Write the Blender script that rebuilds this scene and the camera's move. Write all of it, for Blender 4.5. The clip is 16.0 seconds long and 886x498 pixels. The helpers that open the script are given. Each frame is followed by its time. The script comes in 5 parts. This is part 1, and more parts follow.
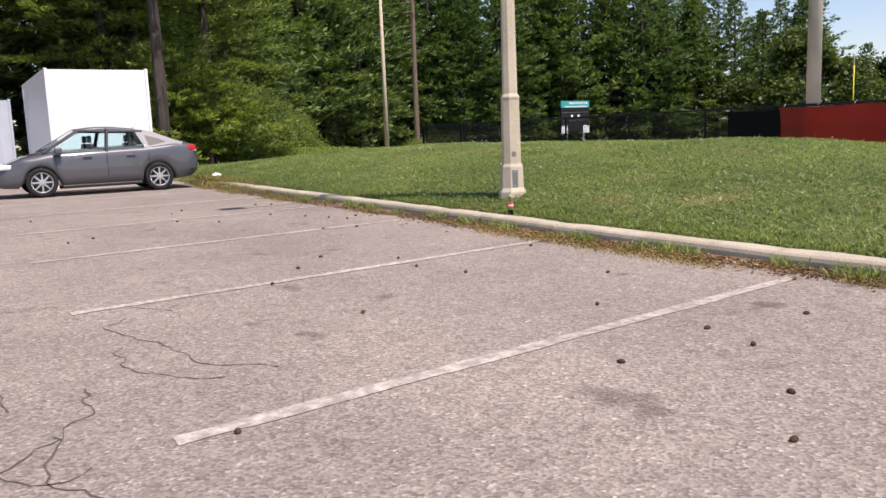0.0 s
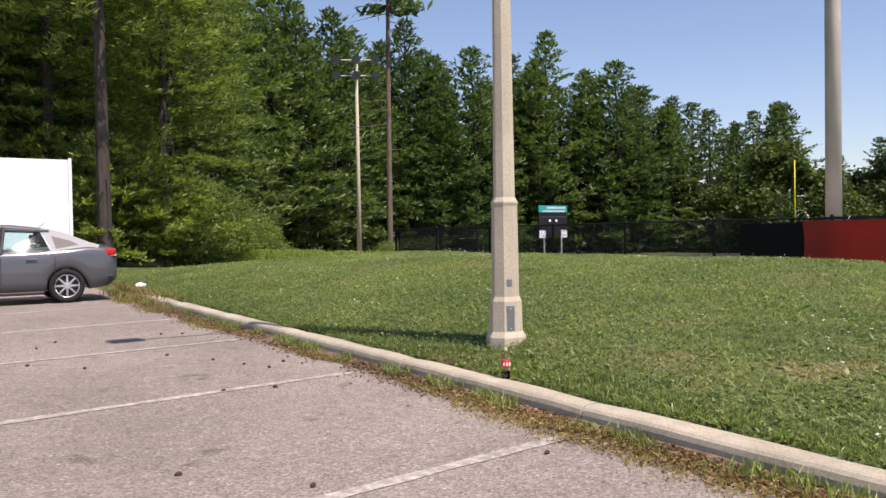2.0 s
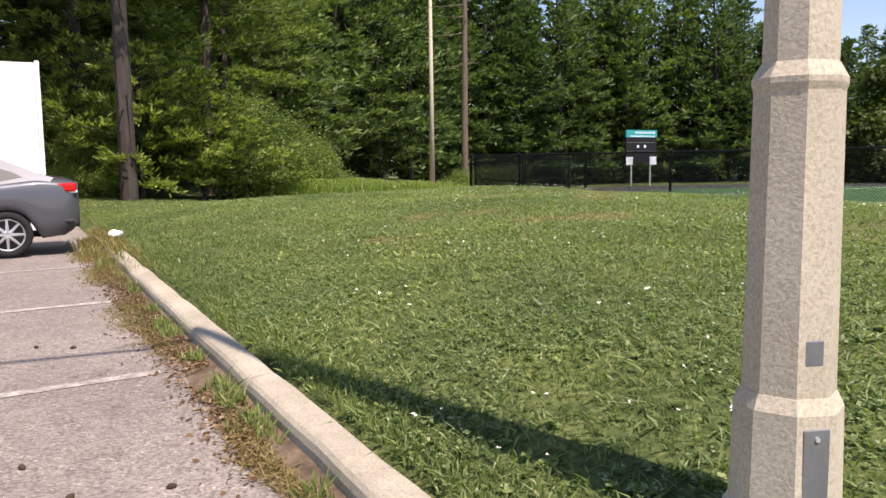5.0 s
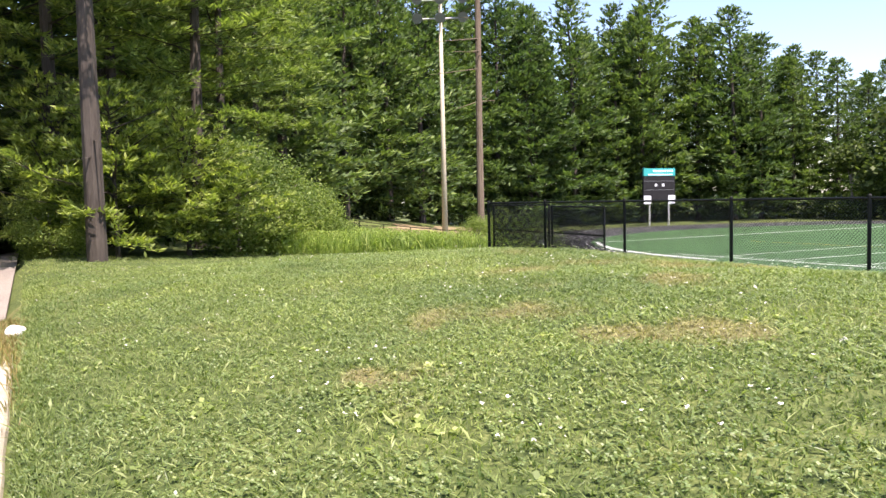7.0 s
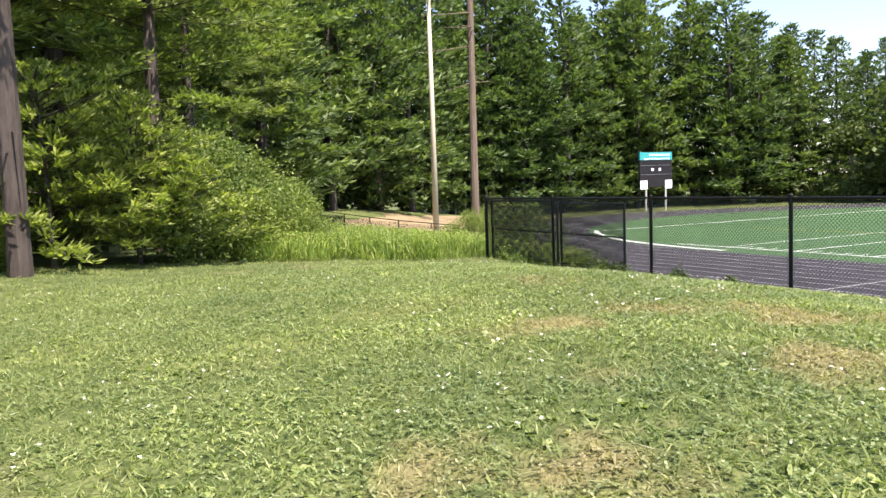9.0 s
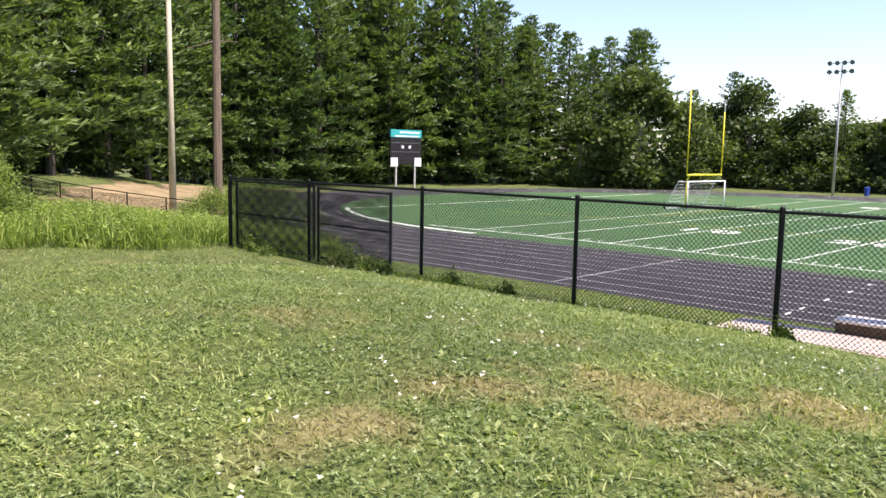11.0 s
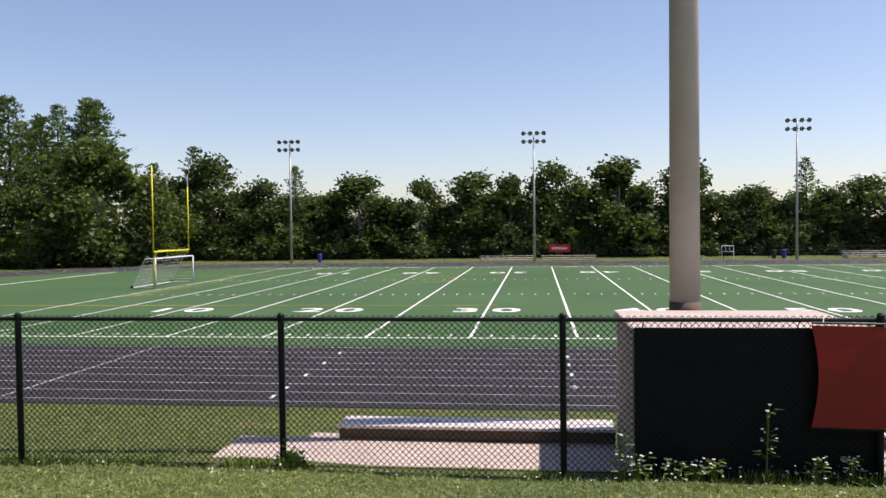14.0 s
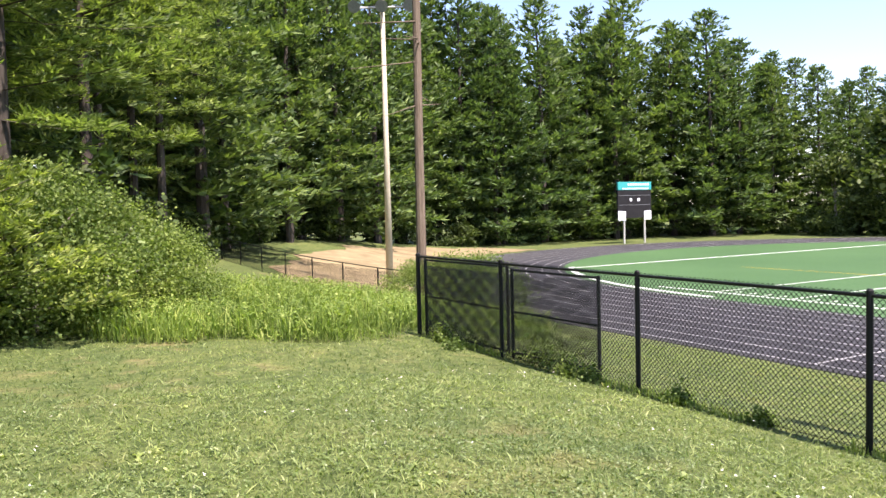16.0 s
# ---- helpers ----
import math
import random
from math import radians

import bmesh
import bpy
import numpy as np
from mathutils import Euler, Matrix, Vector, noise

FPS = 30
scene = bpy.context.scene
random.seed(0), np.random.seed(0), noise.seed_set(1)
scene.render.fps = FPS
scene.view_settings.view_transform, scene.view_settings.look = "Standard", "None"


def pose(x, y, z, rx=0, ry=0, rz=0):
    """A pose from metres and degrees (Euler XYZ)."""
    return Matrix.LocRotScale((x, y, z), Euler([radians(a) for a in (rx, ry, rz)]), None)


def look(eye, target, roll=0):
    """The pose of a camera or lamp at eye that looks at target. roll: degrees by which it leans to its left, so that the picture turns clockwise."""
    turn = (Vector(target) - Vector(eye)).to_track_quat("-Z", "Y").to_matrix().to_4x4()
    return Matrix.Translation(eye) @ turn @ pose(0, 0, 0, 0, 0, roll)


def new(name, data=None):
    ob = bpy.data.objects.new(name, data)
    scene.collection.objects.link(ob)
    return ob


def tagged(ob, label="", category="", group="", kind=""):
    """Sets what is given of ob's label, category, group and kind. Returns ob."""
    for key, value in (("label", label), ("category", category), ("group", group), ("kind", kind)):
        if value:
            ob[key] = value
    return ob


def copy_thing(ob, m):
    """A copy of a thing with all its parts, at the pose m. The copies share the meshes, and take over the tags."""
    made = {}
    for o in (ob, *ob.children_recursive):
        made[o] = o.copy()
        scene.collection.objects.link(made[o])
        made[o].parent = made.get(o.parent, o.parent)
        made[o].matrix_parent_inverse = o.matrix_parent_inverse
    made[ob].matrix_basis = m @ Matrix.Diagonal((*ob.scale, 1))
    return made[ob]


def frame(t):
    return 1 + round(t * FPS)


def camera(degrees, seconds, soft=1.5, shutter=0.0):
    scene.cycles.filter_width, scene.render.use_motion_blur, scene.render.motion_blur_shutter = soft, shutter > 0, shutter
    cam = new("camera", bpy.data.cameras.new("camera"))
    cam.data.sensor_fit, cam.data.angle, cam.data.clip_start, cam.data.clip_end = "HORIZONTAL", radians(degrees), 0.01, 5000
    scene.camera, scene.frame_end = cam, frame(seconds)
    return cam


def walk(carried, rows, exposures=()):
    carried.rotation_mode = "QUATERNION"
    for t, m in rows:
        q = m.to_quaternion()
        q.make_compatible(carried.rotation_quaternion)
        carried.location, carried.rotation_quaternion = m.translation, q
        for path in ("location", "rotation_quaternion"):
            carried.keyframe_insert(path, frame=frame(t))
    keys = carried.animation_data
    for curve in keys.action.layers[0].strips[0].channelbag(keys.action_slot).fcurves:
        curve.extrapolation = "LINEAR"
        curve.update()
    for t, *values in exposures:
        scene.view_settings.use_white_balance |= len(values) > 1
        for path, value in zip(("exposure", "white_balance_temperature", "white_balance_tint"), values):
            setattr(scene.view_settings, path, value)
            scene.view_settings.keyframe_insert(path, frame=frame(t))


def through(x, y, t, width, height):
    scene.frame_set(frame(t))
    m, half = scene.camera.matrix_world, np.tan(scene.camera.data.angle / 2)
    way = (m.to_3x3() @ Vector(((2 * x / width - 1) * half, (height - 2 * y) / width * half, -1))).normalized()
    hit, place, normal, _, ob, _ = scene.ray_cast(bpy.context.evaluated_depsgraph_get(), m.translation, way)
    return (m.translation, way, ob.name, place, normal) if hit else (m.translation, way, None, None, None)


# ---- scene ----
LENS = 58.3
# seconds, eye, target, roll
PATH = [
    (0, (45.679, -44.079, 3.452), (44.001, -43.031, 3.165), -2.2),
    (0.5, (45.045, -43.681, 3.46), (43.379, -42.599, 3.225), -0.4),
    (1, (44.383, -43.225, 3.517), (42.732, -42.114, 3.316), -1.1),
    (1.5, (43.777, -42.758, 3.564), (42.121, -41.642, 3.446), -1.8),
    (2, (43.09, -42.315, 3.603), (41.431, -41.198, 3.565), -0.9),
    (2.5, (42.416, -41.842, 3.635), (40.735, -40.76, 3.598), -1.8),
    (3, (41.682, -41.405, 3.617), (39.962, -40.387, 3.561), -0.2),
    (3.5, (41.041, -40.969, 3.586), (39.312, -39.971, 3.468), 0.4),
    (6, (37.569, -39.078, 3.8), (35.81, -38.157, 3.56), -0.8),
    (6.5, (36.883, -38.737, 3.876), (35.118, -37.818, 3.673), -0.1),
    (7, (36.182, -38.337, 3.948), (34.41, -37.417, 3.825), -1.3),
    (7.5, (35.436, -37.927, 3.986), (33.644, -37.049, 3.85), 0.1),
    (8, (34.727, -37.533, 4.029), (32.944, -36.638, 3.88), -1.2),
    (10.5, (31.738, -35.932, 4.444), (30.125, -34.773, 4.211), -0.0),
    (11, (31.337, -35.585, 4.443), (29.963, -34.152, 4.206), 1.0),
    (11.5, (31.037, -35.338, 4.503), (30.013, -33.64, 4.241), 2.3),
    (12, (30.886, -35.006, 4.563), (30.365, -33.093, 4.302), 2.0),
    (12.5, (30.668, -34.729, 4.582), (30.639, -32.742, 4.356), 1.7),
    (13, (30.523, -34.496, 4.607), (30.779, -32.526, 4.373), 1.1),
    (13.5, (30.486, -34.148, 4.68), (30.643, -32.166, 4.463), -0.5),
    (14, (30.331, -33.878, 4.764), (30.096, -31.892, 4.709), -0.7),
    (14.5, (30.205, -33.812, 4.793), (29.737, -31.868, 4.804), -3.4),
    (15, (30.191, -33.714, 4.766), (29.031, -32.084, 4.769), -2.5),
    (15.5, (29.839, -33.522, 4.745), (28.252, -32.31, 4.637), -1.5),
    (16, (29.378, -33.312, 4.777), (27.642, -32.324, 4.675), -1.4),
]

cam = camera(LENS, 16.0)
walk(cam, [(t, look(eye, target, roll)) for t, eye, target, roll in PATH], exposures=[(t, e, 6700, 23) for t, e in ((0, 0.56), (1, 0.56), (2, 0.52), (3.5, 0.56), (6, 1.08), (7, 1.5), (8.2, 1.55), (10.5, 1.56), (11.2, 0.98), (11.7, 0.55), (12.5, 0.1), (13, -0.02), (13.5, 0.26), (14, 0.42), (14.5, 0.54), (15.0, 0.66), (15.5, 0.84), (16, 1.58))])

# ---- sky and sun ----
SUN_DIR = Vector((0.50, 0.09, 0.86)).normalized()
world = bpy.data.worlds.new("sky")
scene.world = world
world.use_nodes = True
wn = world.node_tree
sky = wn.nodes.new("ShaderNodeTexSky")
sky.sky_type = "NISHITA"
sky.sun_disc = False
sky.sun_elevation = math.asin(SUN_DIR.z)
sky.sun_rotation = math.atan2(SUN_DIR.x, SUN_DIR.y)
sky.air_density, sky.dust_density, sky.ozone_density = 1.0, 0.6, 2.0
wn.links.new(sky.outputs[0], wn.nodes["Background"].inputs[0])
wn.nodes["Background"].inputs[1].default_value = 0.109
sun_data = bpy.data.lights.new("sun", "SUN")
sun_data.energy, sun_data.angle, sun_data.color = 4.6, radians(0.55), (1.0, 0.93, 0.82)
sun = new("sun", sun_data)
sun.matrix_world = look(SUN_DIR * 100, (0, 0, 0))


# ---- materials ----
def ramp(nt, fac, stops):
    n = nt.nodes.new("ShaderNodeValToRGB")
    while len(n.color_ramp.elements) < len(stops):
        n.color_ramp.elements.new(0.5)
    for e, (p, c) in zip(n.color_ramp.elements, stops):
        e.position, e.color = p, (*c, 1)
    nt.links.new(fac, n.inputs[0])
    return n.outputs[0]


def noise_tex(nt, scale, detail=4, rough=0.6, vec=None):
    n = nt.nodes.new("ShaderNodeTexNoise")
    n.inputs["Scale"].default_value, n.inputs["Detail"].default_value, n.inputs["Roughness"].default_value = scale, detail, rough
    if vec is None:
        vec = position(nt)
    nt.links.new(vec, n.inputs["Vector"])
    return n.outputs[0]


def position(nt):
    for n in nt.nodes:
        if n.name == "place":
            return n.outputs["Position"]
    n = nt.nodes.new("ShaderNodeNewGeometry")
    n.name = "place"
    return n.outputs["Position"]


def local(nt):
    return nt.nodes.new("ShaderNodeTexCoord").outputs["Object"]


def mixc(nt, fac, a, b, mode="MIX"):
    n = nt.nodes.new("ShaderNodeMix")
    n.data_type, n.blend_type = "RGBA", mode
    for sock, v in ((n.inputs[0], fac), (n.inputs[6], a), (n.inputs[7], b)):
        if isinstance(v, (int, float)):
            sock.default_value = v
        elif isinstance(v, tuple):
            sock.default_value = (*v, 1)
        else:
            nt.links.new(v, sock)
    return n.outputs[2]


def bump(nt, height, strength, dist=0.01):
    n = nt.nodes.new("ShaderNodeBump")
    n.inputs["Strength"].default_value, n.inputs["Distance"].default_value = strength, dist
    nt.links.new(height, n.inputs["Height"])
    return n.outputs[0]


def material(name, color=(0.5, 0.5, 0.5), rough=0.6, metal=0.0, spec=0.5):
    m = bpy.data.materials.new(name)
    m.use_nodes = True
    b = m.node_tree.nodes["Principled BSDF"]
    b.inputs["Base Color"].default_value = (*color, 1)
    b.inputs["Roughness"].default_value, b.inputs["Metallic"].default_value = rough, metal
    b.inputs["Specular IOR Level"].default_value = spec
    return m, m.node_tree, b


def worn(name, color, rough=0.6, metal=0.0, scale=3.0, vary=0.25, bumps=0.15, grain=60.0, spec=0.5):
    """A plain surface with stains at one scale and grain at another."""
    m, nt, b = material(name, color, rough, metal, spec)
    big, fine = noise_tex(nt, scale), noise_tex(nt, grain, 3)
    dark, light = tuple(c * (1 - vary) for c in color), tuple(min(1, c * (1 + vary * 0.6)) for c in color)
    c1 = ramp(nt, big, [(0.3, dark), (0.7, light)])
    c2 = ramp(nt, fine, [(0.25, (1 - vary * 0.6,) * 3), (0.75, (1, 1, 1))])
    nt.links.new(mixc(nt, 1.0, c1, c2, "MULTIPLY"), b.inputs["Base Color"])
    if bumps:
        nt.links.new(bump(nt, fine, bumps), b.inputs["Normal"])
    return m


def foliage(name, dark, light, through=0.35, tip=None, rough=0.55, dry=False):
    m, nt, b = material(name, dark, rough, 0, 0.3)
    g = nt.nodes.new("ShaderNodeNewGeometry")
    o = nt.nodes.new("ShaderNodeObjectInfo")
    c = ramp(nt, g.outputs["Random Per Island"], [(0.0, dark), (0.75, light), (1.0, tip or light)])
    tree = ramp(nt, o.outputs["Random"], [(0.0, (0.75, 0.82, 0.9)), (1.0, (1.12, 1.1, 1.0))])
    big = ramp(nt, noise_tex(nt, 0.35, 2), [(0.3, (0.7, 0.75, 0.75)), (0.7, (1.15, 1.12, 1.0))])
    c = mixc(nt, 1.0, mixc(nt, 1.0, c, tree, "MULTIPLY"), big, "MULTIPLY")
    if dry:
        straw = ramp(nt, g.outputs["Random Per Island"], [(0.0, (0.20, 0.16, 0.07)), (1.0, (0.42, 0.34, 0.19))])
        c = mixc(nt, dry_mask(nt), c, straw)
    nt.links.new(c, b.inputs["Base Color"])
    t = nt.nodes.new("ShaderNodeBsdfTranslucent")
    nt.links.new(mixc(nt, 1.0, c, (1.3, 1.5, 0.6), "MULTIPLY"), t.inputs[0])
    s = nt.nodes.new("ShaderNodeMixShader")
    s.inputs[0].default_value = through
    nt.links.new(b.outputs[0], s.inputs[1])
    nt.links.new(t.outputs[0], s.inputs[2])
    nt.links.new(s.outputs[0], nt.nodes["Material Output"].inputs[0])
    return m


DRY_SPOTS = ((28.4, -33.3, 0.42), (29.8, -31.2, 0.5), (29.1, -31.7, 0.45), (29.5, -31.85, 0.4), (28.5, -32.2, 0.4), (30.9, -34.8, 0.5), (30.4, -35.5, 0.42), (30.4, -33.0, 0.5), (32.1, -34.8, 0.4), (32.4, -34.4, 0.4), (31.7, -36.4, 0.3), (40.2, -37.4, 0.4), (39.2, -37.6, 0.3))


def dry_mask(nt):
    n = nt.nodes.new("ShaderNodeTexNoise")
    n.inputs["Scale"].default_value, n.inputs["Detail"].default_value = 2.2, 4
    nt.links.new(position(nt), n.inputs["Vector"])
    off = nt.nodes.new("ShaderNodeVectorMath")
    off.operation = "MULTIPLY_ADD"
    nt.links.new(n.outputs["Color"], off.inputs[0])
    off.inputs[1].default_value = (1.3, 1.3, 0)
    nt.links.new(position(nt), off.inputs[2])
    flat = nt.nodes.new("ShaderNodeVectorMath")
    flat.operation = "MULTIPLY"
    nt.links.new(off.outputs[0], flat.inputs[0])
    flat.inputs[1].default_value = (1, 1, 0)
    spots = None
    for x, y, r in DRY_SPOTS:
        d = nt.nodes.new("ShaderNodeVectorMath")
        d.operation = "DISTANCE"
        nt.links.new(flat.outputs[0], d.inputs[0])
        d.inputs[1].default_value = (x + 0.65, y + 0.65, 0)
        m = nt.nodes.new("ShaderNodeMapRange")
        m.inputs["From Min"].default_value, m.inputs["From Max"].default_value = r, r * 0.35
        nt.links.new(d.outputs["Value"], m.inputs["Value"])
        if spots is None:
            spots = m.outputs[0]
        else:
            s = nt.nodes.new("ShaderNodeMath")
            s.operation = "MAXIMUM"
            nt.links.new(spots, s.inputs[0])
            nt.links.new(m.outputs[0], s.inputs[1])
            spots = s.outputs[0]
    wide = wide_dry(nt)
    return mixc(nt, spots, wide, (0.62, 0.62, 0.62))


def wide_dry(nt):
    mask = ramp(nt, noise_tex(nt, 1.1, 5), [(0.54, (0, 0, 0)), (0.72, (0.7, 0.7, 0.7))])
    zone = ramp(nt, noise_tex(nt, 0.2, 2), [(0.47, (0, 0, 0)), (0.60, (1, 1, 1))])
    return mixc(nt, 1.0, mask, zone, "MULTIPLY")


def make_grass_ground():
    m, nt, b = material("lawn_soil", (0.1, 0.14, 0.04), 0.9, 0, 0.2)
    big, mid, fine = noise_tex(nt, 0.22, 3), noise_tex(nt, 1.3, 5), noise_tex(nt, 22, 5, 0.7)
    green = ramp(nt, fine, [(0.28, (0.036, 0.052, 0.018)), (0.5, (0.098, 0.125, 0.044)), (0.75, (0.205, 0.23, 0.105))])
    green = mixc(nt, 1.0, green, ramp(nt, noise_tex(nt, 5.5, 4, 0.65), [(0.34, (0.52, 0.60, 0.52)), (0.60, (1.16, 1.13, 1.08))]), "MULTIPLY")
    green = mixc(nt, 1.0, green, ramp(nt, mid, [(0.34, (0.70, 0.78, 0.70)), (0.64, (1.12, 1.08, 1.0))]), "MULTIPLY")
    dry = ramp(nt, fine, [(0.3, (0.16, 0.13, 0.06)), (0.75, (0.36, 0.29, 0.16))])
    c = mixc(nt, dry_mask(nt), green, dry)
    nt.links.new(mixc(nt, 1.0, c, ramp(nt, big, [(0.3, (0.85, 0.9, 0.85)), (0.7, (1.1, 1.06, 1.0))]), "MULTIPLY"), b.inputs["Base Color"])
    nt.links.new(bump(nt, fine, 0.7, 0.04), b.inputs["Normal"])
    return m


def make_asphalt():
    m, nt, b = material("old_asphalt", (0.2, 0.18, 0.17), 0.9, 0, 0.25)
    v = nt.nodes.new("ShaderNodeTexVoronoi")
    v.inputs["Scale"].default_value = 75
    nt.links.new(position(nt), v.inputs["Vector"])
    stones = ramp(nt, v.outputs["Color"], [(0.0, (0.135, 0.115, 0.10)), (0.5, (0.262, 0.228, 0.198)), (0.85, (0.34, 0.305, 0.27)), (1.0, (0.55, 0.51, 0.46))])
    stain = ramp(nt, noise_tex(nt, 0.55, 5, 0.65), [(0.32, (0.80, 0.79, 0.80)), (0.6, (1.0, 1.0, 1.0)), (0.78, (1.1, 1.07, 1.04))])
    small = ramp(nt, noise_tex(nt, 9, 5, 0.7), [(0.3, (0.82, 0.81, 0.8)), (0.65, (1.06, 1.05, 1.04))])
    blot = ramp(nt, noise_tex(nt, 2.4, 3, 0.55), [(0.27, (0.62, 0.6, 0.6)), (0.35, (1.0, 1.0, 1.0))])
    c = mixc(nt, 1.0, mixc(nt, 1.0, mixc(nt, 1.0, stones, stain, "MULTIPLY"), small, "MULTIPLY"), blot, "MULTIPLY")
    nt.links.new(c, b.inputs["Base Color"])
    nt.links.new(bump(nt, v.outputs["Distance"], 0.5, 0.006), b.inputs["Normal"])
    return m


def make_turf():
    m, nt, b = material("artificial_turf", (0.05, 0.16, 0.07), 0.8, 0, 0.25)
    w = ramp(nt, noise_tex(nt, 0.08, 3), [(0.3, (0.042, 0.098, 0.034)), (0.7, (0.058, 0.124, 0.046))])
    f = ramp(nt, noise_tex(nt, 30, 4), [(0.25, (0.78, 0.8, 0.8)), (0.75, (1.15, 1.12, 1.1))])
    nt.links.new(mixc(nt, 1.0, w, f, "MULTIPLY"), b.inputs["Base Color"])
    nt.links.new(bump(nt, noise_tex(nt, 120, 2), 0.4, 0.01), b.inputs["Normal"])
    return m


def make_paint_on_asphalt():
    m, nt, b = material("worn_line_paint", (0.7, 0.68, 0.64), 0.85, 0, 0.3)
    wear = ramp(nt, noise_tex(nt, 14, 6, 0.75), [(0.42, (0.30, 0.265, 0.235)), (0.68, (0.60, 0.57, 0.51))])
    wide = ramp(nt, noise_tex(nt, 1.1, 3), [(0.35, (0.78, 0.76, 0.75)), (0.68, (1.0, 1.0, 1.0))])
    nt.links.new(mixc(nt, 1.0, wear, wide, "MULTIPLY"), b.inputs["Base Color"])
    return m


def make_concrete(name, a, c, pebbles=0.0):
    m, nt, b = material(name, a, 0.88, 0, 0.3)
    col = ramp(nt, noise_tex(nt, 2.2, 5, 0.65), [(0.28, a), (0.72, c)])
    fine = noise_tex(nt, 85, 3, 0.7)
    grit = ramp(nt, fine, [(0.3, (0.72, 0.7, 0.68)), (0.6, (1.05, 1.05, 1.05))])
    nt.links.new(mixc(nt, 1.0, col, grit, "MULTIPLY"), b.inputs["Base Color"])
    nt.links.new(bump(nt, fine, 0.35, 0.006), b.inputs["Normal"])
    return m


def make_bark(name, a, c):
    m, nt, b = material(name, a, 0.95, 0, 0.2)
    mp = nt.nodes.new("ShaderNodeMapping")
    mp.inputs["Scale"].default_value = (9, 9, 1.4)
    nt.links.new(position(nt), mp.inputs[0])
    n = noise_tex(nt, 1.0, 6, 0.7, mp.outputs[0])
    nt.links.new(ramp(nt, n, [(0.3, a), (0.7, c)]), b.inputs["Base Color"])
    nt.links.new(bump(nt, n, 0.8, 0.05), b.inputs["Normal"])
    return m


M_LAWN, M_ASPHALT, M_TURF = make_grass_ground(), make_asphalt(), make_turf()
M_LINE = make_paint_on_asphalt()
M_TRACK = worn("black_rubber_track", (0.034, 0.033, 0.038), 0.85, 0, 0.5, 0.3, 0.3, 90, 0.3)
M_WHITE_LINE = worn("white_field_paint", (0.72, 0.75, 0.72), 0.8, 0, 1.0, 0.15, 0.1, 40, 0.2)
M_LANE = worn("pale_lane_paint", (0.5, 0.5, 0.5), 0.8, 0, 1.0, 0.25, 0.1, 40, 0.2)
M_YELLOW_LINE = worn("yellow_field_paint", (0.55, 0.42, 0.05), 0.8, 0, 1.0, 0.2, 0.1, 40, 0.2)
M_POST = make_concrete("exposed_aggregate_concrete", (0.44, 0.39, 0.295), (0.55, 0.50, 0.39))
M_KERB = make_concrete("kerb_concrete", (0.32, 0.285, 0.215), (0.50, 0.45, 0.35))
M_PAD = make_concrete("pad_concrete", (0.44, 0.37, 0.33), (0.54, 0.47, 0.42))
# shade under the bench put into the colour; also the column's stained base
M_RISER = make_concrete("shaded_stained_concrete", (0.11, 0.078, 0.056), (0.17, 0.128, 0.10))
M_BLACK = worn("black_vinyl_coat", (0.008, 0.009, 0.009), 0.5, 0, 5, 0.3, 0.05, 60, 0.22)
M_BLACK_SHEET = worn("black_screen_cloth", (0.016, 0.016, 0.018), 0.8, 0, 2, 0.3, 0.2, 200, 0.2)
M_RED = worn("red_banner_cloth", (0.56, 0.085, 0.062), 0.7, 0, 0.8, 0.12, 0.1, 150, 0.25)
rt = M_RED.node_tree
backlit = rt.nodes.new("ShaderNodeBsdfTranslucent")
backlit.inputs[0].default_value = (0.72, 0.135, 0.095, 1)
thin = rt.nodes.new("ShaderNodeMixShader")
thin.inputs[0].default_value = 0.55
rt.links.new(rt.nodes["Principled BSDF"].outputs[0], thin.inputs[1])
rt.links.new(backlit.outputs[0], thin.inputs[2])
rt.links.new(thin.outputs[0], rt.nodes["Material Output"].inputs[0])
M_WHITE_STEEL = worn("white_painted_steel", (0.78, 0.79, 0.80), 0.45, 0, 0.7, 0.07, 0.03, 30, 0.4)
M_GREY_STEEL = worn("blue_grey_painted_steel", (0.42, 0.46, 0.52), 0.5, 0, 0.7, 0.15, 0.03, 30, 0.4)
M_GALV = worn("galvanised_steel", (0.50, 0.50, 0.48), 0.5, 0.35, 4, 0.15, 0.05, 60, 0.4)
M_COLUMN = worn("grey_painted_column", (0.47, 0.43, 0.37), 0.6, 0, 1.2, 0.14, 0.06, 50, 0.35)
M_ALU = worn("brushed_aluminium", (0.74, 0.68, 0.65), 0.5, 0.12, 3, 0.1, 0.04, 80, 0.5)
M_GOAL_YELLOW = worn("yellow_goal_paint", (0.72, 0.62, 0.03), 0.45, 0, 2, 0.1, 0.02, 30, 0.4)
M_WOODPOLE = make_bark("weathered_pole_wood", (0.10, 0.075, 0.055), (0.19, 0.15, 0.115))
M_BARK = make_bark("pine_bark", (0.038, 0.031, 0.027), (0.09, 0.076, 0.064))
M_PALE_BARK = make_bark("grey_bark", (0.15, 0.13, 0.11), (0.30, 0.27, 0.24))
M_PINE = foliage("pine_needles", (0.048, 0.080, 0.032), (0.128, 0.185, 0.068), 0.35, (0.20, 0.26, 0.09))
# brighter copy of pine_needles: sunlight on the near boughs put into the colour
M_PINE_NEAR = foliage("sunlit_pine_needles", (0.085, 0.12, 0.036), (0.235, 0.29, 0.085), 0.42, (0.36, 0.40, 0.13))
